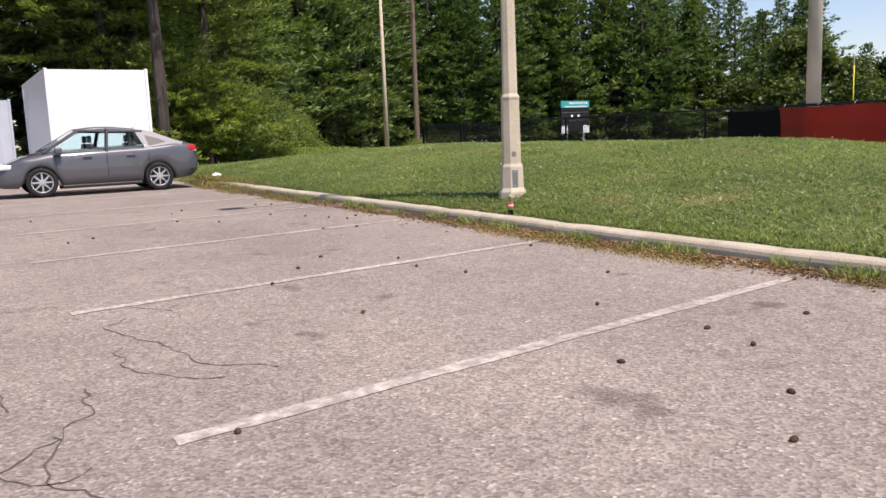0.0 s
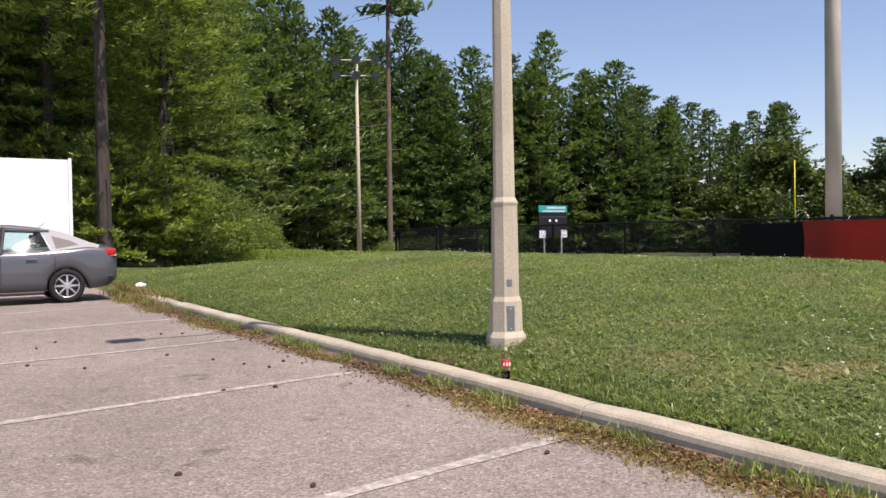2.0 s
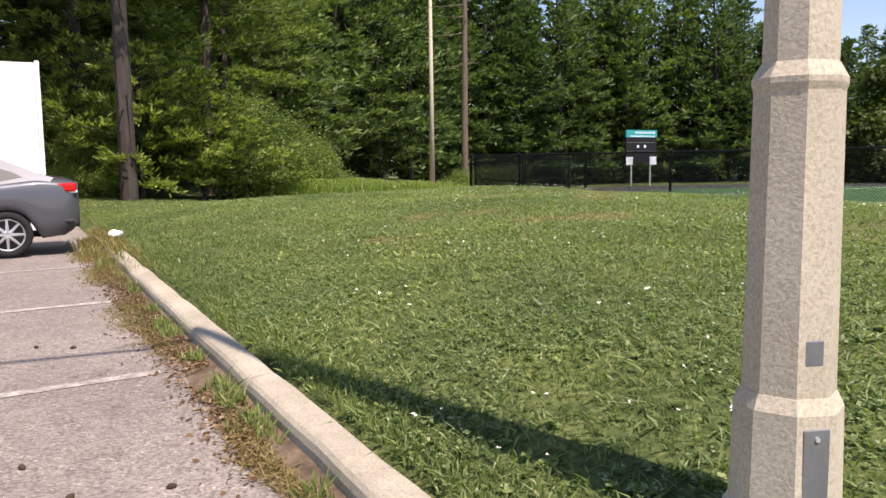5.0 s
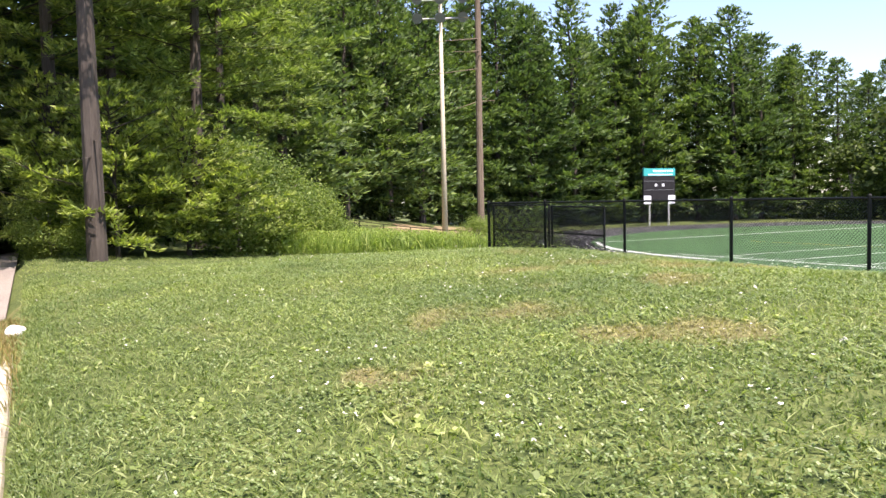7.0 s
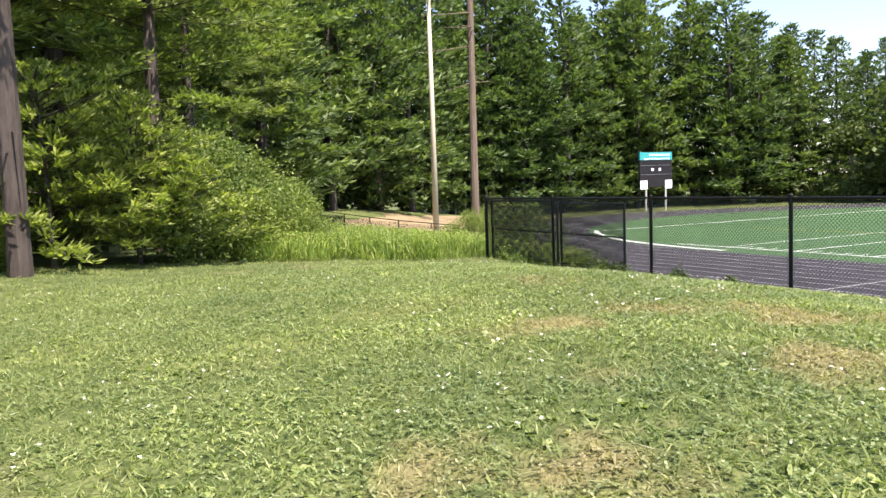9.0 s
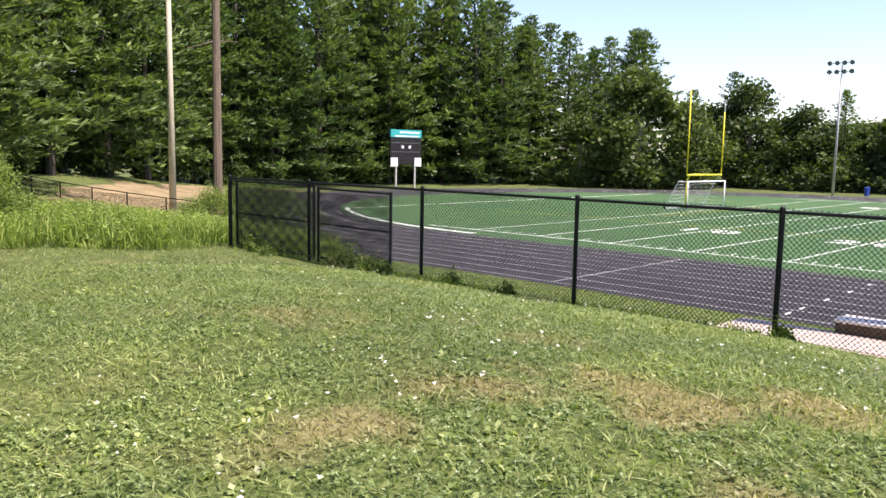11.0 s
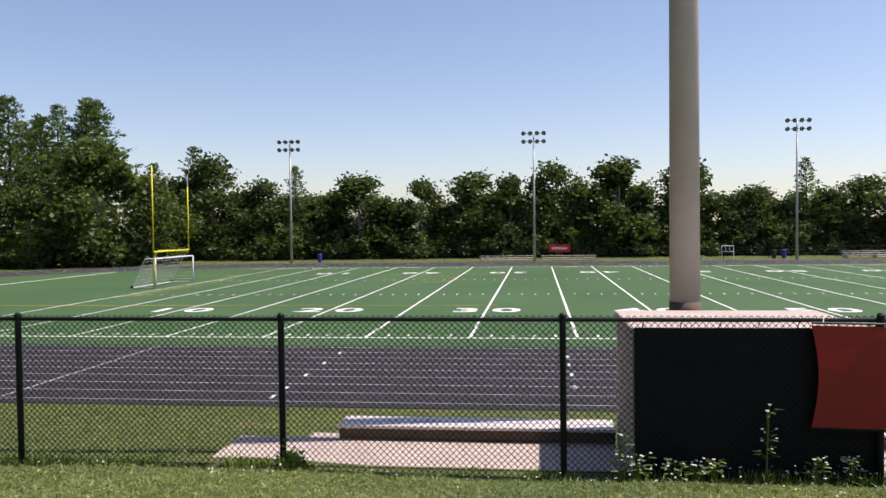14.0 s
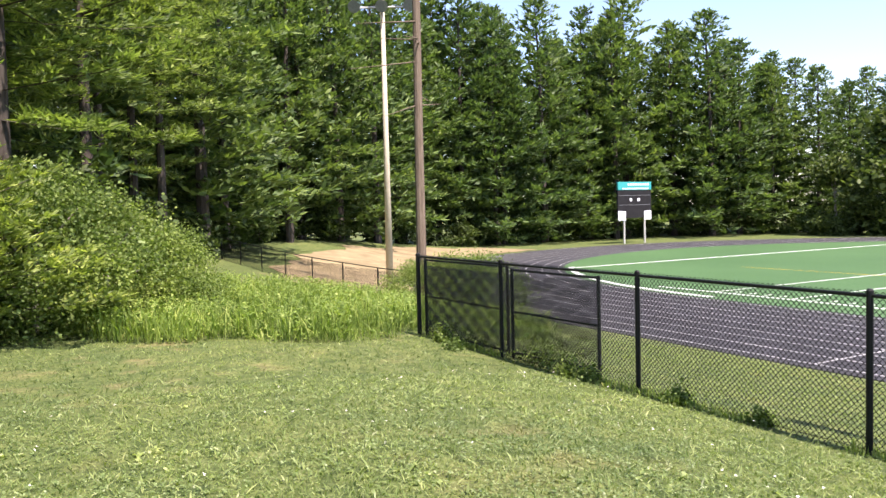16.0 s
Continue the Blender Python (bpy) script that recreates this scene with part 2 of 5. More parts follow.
M_LEAF = foliage("broad_leaves", (0.036, 0.058, 0.018), (0.080, 0.112, 0.034), 0.35, (0.11, 0.145, 0.042))
M_OLIVE = foliage("olive_leaves", (0.05, 0.074, 0.022), (0.115, 0.148, 0.042), 0.35, (0.17, 0.21, 0.06))
M_BUSH = foliage("bush_leaves", (0.09, 0.13, 0.03), (0.19, 0.25, 0.06), 0.4, (0.30, 0.36, 0.12))
M_BLADE = foliage("grass_blades", (0.105, 0.145, 0.044), (0.235, 0.29, 0.108), 0.4, (0.40, 0.43, 0.21), dry=True, rough=0.4)
M_WEED = foliage("weed_leaves", (0.12, 0.175, 0.038), (0.28, 0.36, 0.085), 0.45, (0.48, 0.50, 0.17))
M_CLOVER = foliage("clover_leaves", (0.13, 0.18, 0.058), (0.29, 0.35, 0.135), 0.4, (0.50, 0.52, 0.30), dry=True, rough=0.35)
M_DRYGRASS = foliage("dry_grass", (0.16, 0.12, 0.04), (0.32, 0.24, 0.10), 0.3, (0.40, 0.33, 0.16))


# ---- mesh helpers ----
def part(name, bm, mat, parent=None, label="", smooth=False):
    me = bpy.data.meshes.new(name)
    if smooth:
        for f in bm.faces:
            f.smooth = True
    bm.to_mesh(me)
    bm.free()
    me.materials.append(mat)
    ob = new(name, me)
    ob.parent = parent
    if label:
        tagged(ob, label)
    return ob


def raw(name, verts, faces, mat, parent=None):
    me = bpy.data.meshes.new(name)
    me.from_pydata(np.asarray(verts).tolist(), [], np.asarray(faces).tolist() if not isinstance(faces, list) else faces)
    me.materials.append(mat)
    ob = new(name, me)
    ob.parent = parent
    return ob


def thing(name, label, category, loc=(0, 0, 0), rz=0, group="", kind=""):
    e = new(name)
    e.empty_display_size = 0.2
    e.matrix_basis = pose(*loc, 0, 0, rz)
    return tagged(e, label, category, group, kind)


def block(bm, x0, x1, y0, y1, z0, z1, bev=0.0):
    r = bmesh.ops.create_cube(bm, size=1, matrix=Matrix.Translation(((x0 + x1) / 2, (y0 + y1) / 2, (z0 + z1) / 2)) @ Matrix.Diagonal((x1 - x0, y1 - y0, z1 - z0, 1)))
    if bev:
        edges = list({e for v in r["verts"] for e in v.link_edges})
        bmesh.ops.bevel(bm, geom=edges, offset=bev, segments=2, affect="EDGES", profile=0.5)
    return bm


def rod(bm, a, b, r0, r1=None, n=8, caps=True):
    a, b = Vector(a), Vector(b)
    r1 = r0 if r1 is None else r1
    q = (b - a).to_track_quat("Z", "Y").to_matrix().to_4x4()
    bmesh.ops.create_cone(bm, cap_ends=caps, segments=n, radius1=r0, radius2=r1, depth=(b - a).length, matrix=Matrix.Translation((a + b) / 2) @ q)
    return bm


def prism(bm, outline, z0, z1):
    """Walls and caps over a closed outline in x, y."""
    lo = [bm.verts.new((x, y, z0)) for x, y in outline]
    hi = [bm.verts.new((x, y, z1)) for x, y in outline]
    n = len(outline)
    for i in range(n):
        bm.faces.new((lo[i], lo[(i + 1) % n], hi[(i + 1) % n], hi[i]))
    bm.faces.new(hi)
    bm.faces.new(lo[::-1])
    return bm


B = bmesh.new


# ---- lie of the land ----
LOT_Z, KERB_Y = 2.34, -38.63
FENCE_Y = -25.84


def lot_z(x):
    return LOT_Z + 0.0065 * max(0.0, 41.0 - x)


TRACK_C, TRACK_IN, TRACK_OUT = 1.5, 32.3, 43.0
MID_Y = 29.72
FIELD_L = 100.58


def smooth01(t):
    t = np.clip(t, 0, 1)
    return t * t * (3 - 2 * t)


def track_out(x, y):
    """Distance beyond the outer edge of the track."""
    dx = np.maximum(np.maximum(TRACK_C - x, x - (FIELD_L - TRACK_C)), 0)
    return np.sqrt(dx * dx + (y - MID_Y) ** 2) - TRACK_OUT


def land(x, y):
    x, y = np.asarray(x, float), np.asarray(y, float)
    d = track_out(x, y)
    near = smooth01((12 - y) / 22)
    bank = 2.22 * np.clip(d / 12.4, 0, 1) * smooth01((20 - y) / 30)
    top = 2.42 + 0.72 * np.exp(-(((x - 31.0) / 12.0) ** 4))
    up = 1 - (1 - np.clip((y + 38.5) / 7.0, 0, 1)) ** 2.0
    down = np.clip((y - FENCE_Y) / (-31.5 - FENCE_Y), 0, 1)
    foot = LOT_Z + 0.115 + 0.0065 * np.maximum(0, 41 - x) + 0.07 * np.exp(-(((x - 27) / 2.5) ** 2)) + 0.10 * (1 - np.exp(-np.maximum(0, y + 38.5) / 0.35))
    hill = np.where(y < -31.5, foot + (top - foot) * up, 2.22 + (top - 2.22) * (1 - (1 - down) ** 1.4))
    z = np.where(y < FENCE_Y, hill, bank)
    rough = 0.03 * np.sin(0.9 * x + 0.5 * y) * np.sin(0.7 * y - 0.3 * x) + 0.012 * np.sin(2.3 * x + 0.4 * y) * np.sin(2.9 * y)
    z = z + rough * smooth01((y + 38.4) / 1.0) * smooth01((-13 - y) / 3) * ((x > 8) & (x < 50))
    z = np.where(y < -38.5, LOT_Z - 0.06, z)
    far = smooth01((d - 10) / 60) * 1.0
    return np.where(y > 20, -0.05 + far * 0.5, z - 0.05 * (d < 0.3))


# ---- ground, lot, track and field ----
def axis_steps(stops):
    out = []
    for a, b, s in stops:
        out += list(np.arange(a, b, s))
    return np.array(out + [stops[-1][1]])


gx = axis_steps([(-900, -120, 60), (-120, 8, 4), (8, 50, 0.5), (50, 140, 5), (140, 1000, 60)])
gy = axis_steps([(-700, -60, 60), (-60, -44, 4), (-44, -12, 0.4), (-12, 110, 4), (110, 1200, 60)])
GX, GY = np.meshgrid(gx, gy, indexing="ij")
GZ = land(GX, GY)
nxy = len(gy)
gv = np.stack([GX, GY, GZ], -1).reshape(-1, 3)
ii, jj = np.meshgrid(np.arange(len(gx) - 1), np.arange(nxy - 1), indexing="ij")
a = (ii * nxy + jj).ravel()
ground = raw("ground", gv, np.stack([a, a + nxy, a + nxy + 1, a + 1], 1), M_LAWN)
for p in ground.data.polygons:
    p.use_smooth = True
tagged(ground, "mown green lawn over a low mound, with clover and dry patches", "lawn", kind="structure")


bm = B()
cols = [[bm.verts.new((x, y, z)) for y, z in ((-38.70, lot_z(x)), (-95, lot_z(x)), (-95, lot_z(x) - 0.05), (-38.70, lot_z(x) - 0.05))] for x in (5, 41, 95)]
for c0, c1 in zip(cols, cols[1:]):
    for k in range(4):
        bm.faces.new((c0[k], c0[(k + 1) % 4], c1[(k + 1) % 4], c1[k]))
bm.faces.new(cols[0])
bm.faces.new(cols[-1][::-1])
bmesh.ops.recalc_face_normals(bm, faces=bm.faces[:])
tagged(part("parking_lot", bm, M_ASPHALT), "sun-bleached grey asphalt parking lot with faint cracks", "parking lot", kind="structure")

# the stall lines are worn paint on the asphalt
for i in range(-1, 6):
    bm = B()
    x0 = 31.12 + 2.79 * i
    rnd = random.Random(i)
    n, x1 = 26, x0 + 0.42
    prev = None
    for k in range(n + 1):
        f = k / n
        x, y = x0 + (x1 - x0) * f, -39.04 - 4.4 * f
        w = 0.052 + 0.008 * rnd.uniform(-1, 1)
        cur = (bm.verts.new((x - w, y, lot_z(x) + 0.004)), bm.verts.new((x + w, y, lot_z(x) + 0.004)))
        if prev:
            bm.faces.new((prev[0], cur[0], cur[1], prev[1]))
        prev = cur
    tagged(part("stall_line", bm, M_LINE), "worn white stall line painted on the asphalt", "line marking", "stall lines", "structure")


def oval(r, n=48):
    pts = []
    cx0, cx1 = TRACK_C, FIELD_L - TRACK_C
    for k in range(n + 1):
        t = math.pi / 2 + math.pi * k / n
        pts.append((cx0 + r * math.cos(t), MID_Y + r * math.sin(t)))
    for k in range(n + 1):
        t = -math.pi / 2 + math.pi * k / n
        pts.append((cx1 + r * math.cos(t), MID_Y + r * math.sin(t)))
    return pts


def ring(bm, r0, r1, z):
    a, b = oval(r0), oval(r1)
    va = [bm.verts.new((x, y, z)) for x, y in a]
    vb = [bm.verts.new((x, y, z)) for x, y in b]
    n = len(a)
    for i in range(n):
        bm.faces.new((va[i], va[(i + 1) % n], vb[(i + 1) % n], vb[i]))
    return bm


bm = ring(B(), TRACK_IN - 0.05, TRACK_OUT, 0.0)
ext = bmesh.ops.extrude_face_region(bm, geom=bm.faces[:])
bmesh.ops.translate(bm, verts=[v for v in ext["geom"] if isinstance(v, bmesh.types.BMVert)], vec=(0, 0, -0.05))
bmesh.ops.recalc_face_normals(bm, faces=bm.faces[:])
track = tagged(part("running_track", bm, M_TRACK), "black rubber running track with pale lane lines", "running track", kind="structure")
for k in range(9):
    r = TRACK_IN + 0.35 + 1.22 * k
    tagged(part("lane_line", ring(B(), r - 0.03, r + 0.03, 0.004), M_LANE, track), "")
bm = B()
for x, w in ((14.8, 0.03),):
    block(bm, x - w, x + w, MID_Y - TRACK_OUT + 0.6, MID_Y - TRACK_IN - 0.3, 0.0, 0.006)
part("start_line", bm, M_LANE, track)
for x, ys in ((22.82, (-4.25, -6.53, -8.81, -10.94, -12.1)), (31.4, (-4.74, -6.5, -8.34, -10.29))):
    for y in ys:
        part("lane_mark", block(B(), x - 0.05, x + 0.05, y - 0.22, y + 0.22, 0.0, 0.007), M_WHITE_LINE, track)

bm = prism(B(), oval(TRACK_IN - 0.05), -0.04, 0.0)
turf = tagged(part("turf_field", bm, M_TURF), "green artificial turf football field with white markings", "sports field", kind="structure")
YD = 0.9144


def mark(bm, x0, x1, y0, y1, z=0.006):
    vs = [bm.verts.new(p) for p in ((x0, y0, z), (x1, y0, z), (x1, y1, z), (x0, y1, z))]
    bm.faces.new(vs)


WIDE = 65 * YD
bm = B()
mark(bm, -4, FIELD_L + 4, -0.2, 0.0)
mark(bm, -4, FIELD_L + 4, WIDE, WIDE + 0.2)
part("side_line", bm, M_WHITE_LINE, turf)
for k in range(0, 23):
    x = k * 5 * YD
    mark_bm = B()
    mark(mark_bm, x - 0.07, x + 0.07, 0.01, WIDE - 0.01)
    part("yard_line", mark_bm, M_WHITE_LINE, turf)
# end line and the rounded end of the field along the track
bm = B()
mark(bm, -18.5, -18.2, 5.5, WIDE - 5.5)
rr = TRACK_IN - 0.6
prev = None
for k in range(41):
    t = math.pi + (math.pi / 2) * k / 40
    cur = [bm.verts.new((TRACK_C + r * math.cos(t), MID_Y + r * math.sin(t), 0.007)) for r in (rr - 0.3, rr + 0.15)]
    if prev and TRACK_C + rr * math.cos(t) > -19:
        bm.faces.new((prev[0], prev[1], cur[1], cur[0]))
    prev = cur
bmesh.ops.delete(bm, geom=[v for v in bm.verts if not v.link_faces], context="VERTS")
part("end_line", bm, M_WHITE_LINE, turf)
# short yard ticks along both sidelines and both rows of hash marks
bm = B()
for k in range(0, 111):
    if k % 5:
        x = k * YD
        for y0, y1 in ((0.35, 1.0), (WIDE - 1.0, WIDE - 0.35), (24 * YD - 0.3, 24 * YD + 0.3), (41 * YD - 0.3, 41 * YD + 0.3)):
            mark(bm, x - 0.05, x + 0.05, y0, y1)
part("yard_ticks", bm, M_WHITE_LINE, turf)
bm = B()
for k in (1, 2):
    mark(bm, 0.6 * k, 0.6 * k + 0.08, 20, 40)
for y in (14.0, 45.4):
    mark(bm, -10, 28, y, y + 0.1, 0.0075)
for k in range(24):
    t0, t1 = math.pi * (k / 24 - 0.5), math.pi * ((k + 1) / 24 - 0.5)
    vs = [bm.verts.new((18 + r * math.cos(t), 38 + r * math.sin(t), 0.0075)) for r, t in ((5, t0), (5.1, t0), (5.1, t1), (5, t1))]
    bm.faces.new(vs)
part("soccer_line", bm, M_YELLOW_LINE, turf, "faded yellow soccer line")


def lettering(name, text, size, m, mat, parent=None, label=""):
    cu = bpy.data.curves.new(name, "FONT")
    cu.body, cu.size, cu.align_x, cu.align_y, cu.extrude = text, size, "CENTER", "CENTER", 0.002
    cu.offset = size * 0.02
    tmp = bpy.data.objects.new(name, cu)
    me = bpy.data.meshes.new_from_object(tmp)
    bpy.data.objects.remove(tmp)
    me.materials.append(mat)
    ob = new(name, me)
    ob.parent = parent
    ob.matrix_basis = m
    return tagged(ob, label) if label else ob


yards = [10, 20, 30, 40, 50, 50, 40, 30, 20, 10]
for k, v in enumerate(yards):
    x = (10 * (k + 1) + (10 if k > 4 else 0)) * YD if k < 5 else (110 - v) * YD
    for y, turn in ((11.2, 0), (WIDE - 11.2, 180)):
        for s, ch in ((-1, str(v)[0]), (1, str(v)[1])):
            dx = s * 1.15 * (1 if turn == 0 else -1)
            lettering("yard_number", ch, 2.9, pose(x + dx, y, 0.007, 0, 0, turn) @ Matrix.Diagonal((1.15, 1, 1, 1)), M_WHITE_LINE, turf)

# ---- kerb in lengths with joints ----
prof = [(-0.105, -0.12), (-0.103, 0.0), (-0.098, 0.075), (-0.088, 0.105), (-0.07, 0.122), (-0.05, 0.129), (-0.045, 0.130), (0.05, 0.136), (0.07, 0.133), (0.09, 0.115), (0.1, 0.08), (0.105, -0.12)]
kerb = thing("kerb", "weathered pale concrete kerb between lawn and lot", "kerb", (0, KERB_Y, LOT_Z), kind="structure")
xk, kk = 26.9, 0
while xk < 62:
    rnd = random.Random(kk)
    bm = B()
    L, n = 2.4 + rnd.uniform(-0.3, 0.5), 8
    rows = []
    for i in range(n + 1):
        x = xk + 0.006 + (L - 0.012) * i / n
        e = 0.008 if i in (0, n) else 0.0
        rows.append([bm.verts.new((x, py * (1 - e * 4) + 0.012 * noise.noise((x * 2, py * 6, kk)), pz + lot_z(x) - LOT_Z - (e if pz > 0 else 0) + 0.009 * noise.noise((x * 3, py * 9, 7)))) for j, (py, pz) in enumerate(prof)])
    m = len(prof)
    for i in range(n):
        for j in range(m):
            bm.faces.new((rows[i][j], rows[i][(j + 1) % m], rows[i + 1][(j + 1) % m], rows[i + 1][j]))
    for end in (rows[0], rows[-1]):
        bm.faces.new([bm.verts.new(v_.co) for v_ in end])
    bmesh.ops.recalc_face_normals(bm, faces=bm.faces[:])
    part("kerb_stone", bm, M_KERB, kerb)
    xk += L
    kk += 1


# ---- trees ----
def leaf_faces(c, rng, size, flat=0.0, long=1.8):
    """Rhombic leaves, folded a little, round the centres c."""
    n = len(c)
    u = rng.normal(size=(n, 3))
    u[:, 2] *= 1 - flat
    u /= np.linalg.norm(u, axis=1)[:, None]
    w = rng.normal(size=(n, 3))
    w[:, 2] *= 1 - flat * 0.5
    v = np.cross(u, w)
    v /= np.linalg.norm(v, axis=1)[:, None] + 1e-9
    s = size * rng.uniform(0.6, 1.4, n)[:, None]
    verts = np.stack([c - u * s * long / 2, c + v * s / 2, c + u * s * long / 2, c - v * s / 2], 1).reshape(-1, 3)
    b = np.arange(n)[:, None] * 4
    return verts, b + np.array([[0, 1, 2, 3]])


def limb(bm, pts, radii, n=5):
    rows = []
    for p, r in zip(pts, radii):
        rows.append([bm.verts.new((p[0] + r * math.cos(2 * math.pi * k / n), p[1] + r * math.sin(2 * math.pi * k / n), p[2])) for k in range(n)])
    for i in range(len(rows) - 1):
        for k in range(n):
            bm.faces.new((rows[i][k], rows[i][(k + 1) % n], rows[i + 1][(k + 1) % n], rows[i + 1][k]))
    bm.faces.new(rows[-1])


def tufts(c, o, rng, per, length, width, spread, out):
    """Needle sprays: long narrow leaves fanned round the outward directions o at the points c, lying mostly flat."""
    n = len(c)
    c, o = np.repeat(c, per, 0), np.repeat(o, per, 0)
    d = o + rng.normal(size=(n * per, 3)) * np.array([spread, spread, spread * 0.55])
    d /= np.linalg.norm(d, axis=1)[:, None] + 1e-9
    w = np.cross(d, np.array([0, 0, 1.0]) + rng.normal(size=(n * per, 3)) * 0.5)
    w /= np.linalg.norm(w, axis=1)[:, None] + 1e-9
    L = (length * rng.uniform(0.6, 1.3, n * per))[:, None]
    wd = width * rng.uniform(0.7, 1.3, n * per)[:, None]
    p = c + rng.normal(size=(n * per, 3)) * length * np.array([0.3, 0.3, 0.12])
    out.append(np.stack([p, p + d * L * 0.5 + w * wd, p + d * L, p + d * L * 0.5 - w * wd], 1).reshape(-1, 3))


def pine(seed, H, R, bare=0.15, boughs=110, per=9, length=0.5, width=0.075, girth=1.0, label="tall dark green pine with layered boughs at the wood's edge", mat=None, fine=1.0):
    rng = np.random.default_rng(seed)
    t = thing("pine_tree", label, "tree", group="pine wood")
    bm = B()
    bend = rng.normal(size=2) * 0.3
    r0 = (0.011 * H + 0.04) * girth
    hs = np.linspace(0, 1, 9)
    limb(bm, [(bend[0] * h * h, bend[1] * h * h, H * h - 0.3 * (h == 0)) for h in hs], [r0 * (1.15 - h * 1.08) for h in hs], 8)
    for k in range(int(14 * girth)):
        h, ang, L = rng.uniform(0.06, max(0.1, bare + 0.1)) * H, rng.uniform(0, 6.28), rng.uniform(0.6, 2.2)
        limb(bm, [(0, 0, h), (L * math.cos(ang), L * math.sin(ang), h - 0.1 * L)], [0.03, 0.008], 3)
    lobes = rng.uniform(0, 6.28, 3)
    out = []
    for k in range(boughs):
        f = ((k + rng.uniform(0, 1)) / boughs) ** 0.9
        h = H * (bare + (0.985 - bare) * f)
        ang = k * 2.4 + rng.uniform(-0.5, 0.5)
        lump = 0.85 + 0.2 * math.sin(2 * ang + lobes[0] + 5 * f) + 0.15 * math.sin(3 * ang + lobes[1] - 9 * f)
        reach = R * ((1 - f) ** 0.72) * (0.6 + 0.4 * min(1, f * 6 + 0.2)) * lump + 0.35
        L = reach * rng.uniform(0.6, 1.12)
        rise = rng.uniform(-0.22, 0.12) + 0.75 * f ** 1.5
        d = np.array([math.cos(ang), math.sin(ang), 0.0])
        side = np.array([-d[1], d[0], 0.0])
        root = np.array([bend[0] * f * f, bend[1] * f * f, h])
        limb(bm, [tuple(root), tuple(root + d * L * 0.6 + np.array([0, 0, L * 0.6 * rise])), tuple(root + d * L + np.array([0, 0, L * rise + 0.06 * L]))], [0.03 + 0.011 * L, 0.02 + 0.004 * L, 0.008], 3)
        m = max(3, int(L * 2.6 * fine))
        q = (np.arange(m) + rng.uniform(0, 1, m)) / m
        q = 0.22 + 0.80 * q ** 0.8
        off = rng.uniform(-1, 1, m) * (0.12 + 0.42 * L * q * (1.12 - q))
        c = root + d * (q * L)[:, None] + side * off[:, None]
        c[:, 2] += L * rise * q + 0.06 * L * q * q - 0.05 * np.abs(off) + rng.normal(0, 0.09, m)
        o = d * 0.8 + side * (np.sign(off) * 0.6)[:, None] + np.array([0, 0, 0.28 + 0.5 * f])
        tufts(c, o, rng, per, length * (1 - 0.3 * f), width, 0.6, out)
    part("trunk", bm, M_BARK, t)
    v = np.concatenate(out)
    raw("crown", v, np.arange(len(v)).reshape(-1, 4), mat or M_PINE, t)
    return t


def broadleaf(seed, H, R, leaf=0.3, count=5200, low=0.2, mat=None, name="broadleaf_tree", label="rounded leafy green tree at the field's far side", group="far tree row", bark=None):
    rng = np.random.default_rng(seed)
    t = thing(name, label, "tree", group=group)
    bm = B()
    r0 = 0.016 * H + 0.03
    limb(bm, [(0, 0, -0.3), (0.05, 0, H * 0.3), (0, 0.1, H * 0.6), (0.1, 0, H * 0.85)], [r0, r0 * 0.8, r0 * 0.5, 0.03], 7)
    blobs = []
    nb = 15
    for k in range(nb):
        f = rng.uniform(low, 0.9)
        prof_r = R * math.sin(math.pi * min(0.97, (f - low * 0.6) / (1 - low * 0.6)) ** 0.8) * rng.uniform(0.45, 0.85)
        ang = k * 2.4 + rng.uniform(-0.4, 0.4)
        c = np.array([math.cos(ang) * prof_r, math.sin(ang) * prof_r, H * f])
        blobs.append((c, R * rng.uniform(0.32, 0.5)))
        limb(bm, [(0, 0, H * f * 0.6), tuple(c)], [r0 * 0.4, 0.02], 4)
    blobs.append((np.array([0, 0, H * 0.9]), R * 0.4))
    part("trunk", bm, bark or M_PALE_BARK, t)
    cs = []
    for c, r in blobs:
        n = int(count / len(blobs))
        d = rng.normal(size=(n, 3))
        d /= np.linalg.norm(d, axis=1)[:, None]
        clump = rng.normal(size=(14, 3))
        clump /= np.linalg.norm(clump, axis=1)[:, None]
        pick = clump[rng.integers(0, 14, n)]
        rad = r * np.clip(rng.normal(0.85, 0.18, n), 0.2, 1.2)
        p = (d * 0.55 + pick * 0.7) * rad[:, None]
        p[:, 2] *= 0.8
        cs.append(c + p)
    cs = np.concatenate(cs)
    cs[:, 2] = np.maximum(cs[:, 2], 0.1)
    v, fcs = leaf_faces(cs, rng, leaf, 0.2, 1.5)
    raw("crown", v, fcs, mat or M_LEAF, t)
    return t


PINES = [pine(s, 24 + s % 3 * 1.5, 7.2 + 0.9 * (s % 2), 0.03 + 0.03 * (s % 3), 150, 8, 0.8, 0.12, fine=0.72) for s in range(1, 7)]
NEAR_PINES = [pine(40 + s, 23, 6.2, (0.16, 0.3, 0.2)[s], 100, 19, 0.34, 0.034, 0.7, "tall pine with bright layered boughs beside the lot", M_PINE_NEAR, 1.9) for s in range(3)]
LEAFY = [broadleaf(20 + s, 12.8, 5.0 + 0.6 * (s % 2), 0.34, 7800, 0.03) for s in range(4)]

ROUND = broadleaf(28, 12.8, 5.6, 0.36, 15000, 0.03, M_OLIVE, label="broad rounded olive-green tree at the bend of the track")


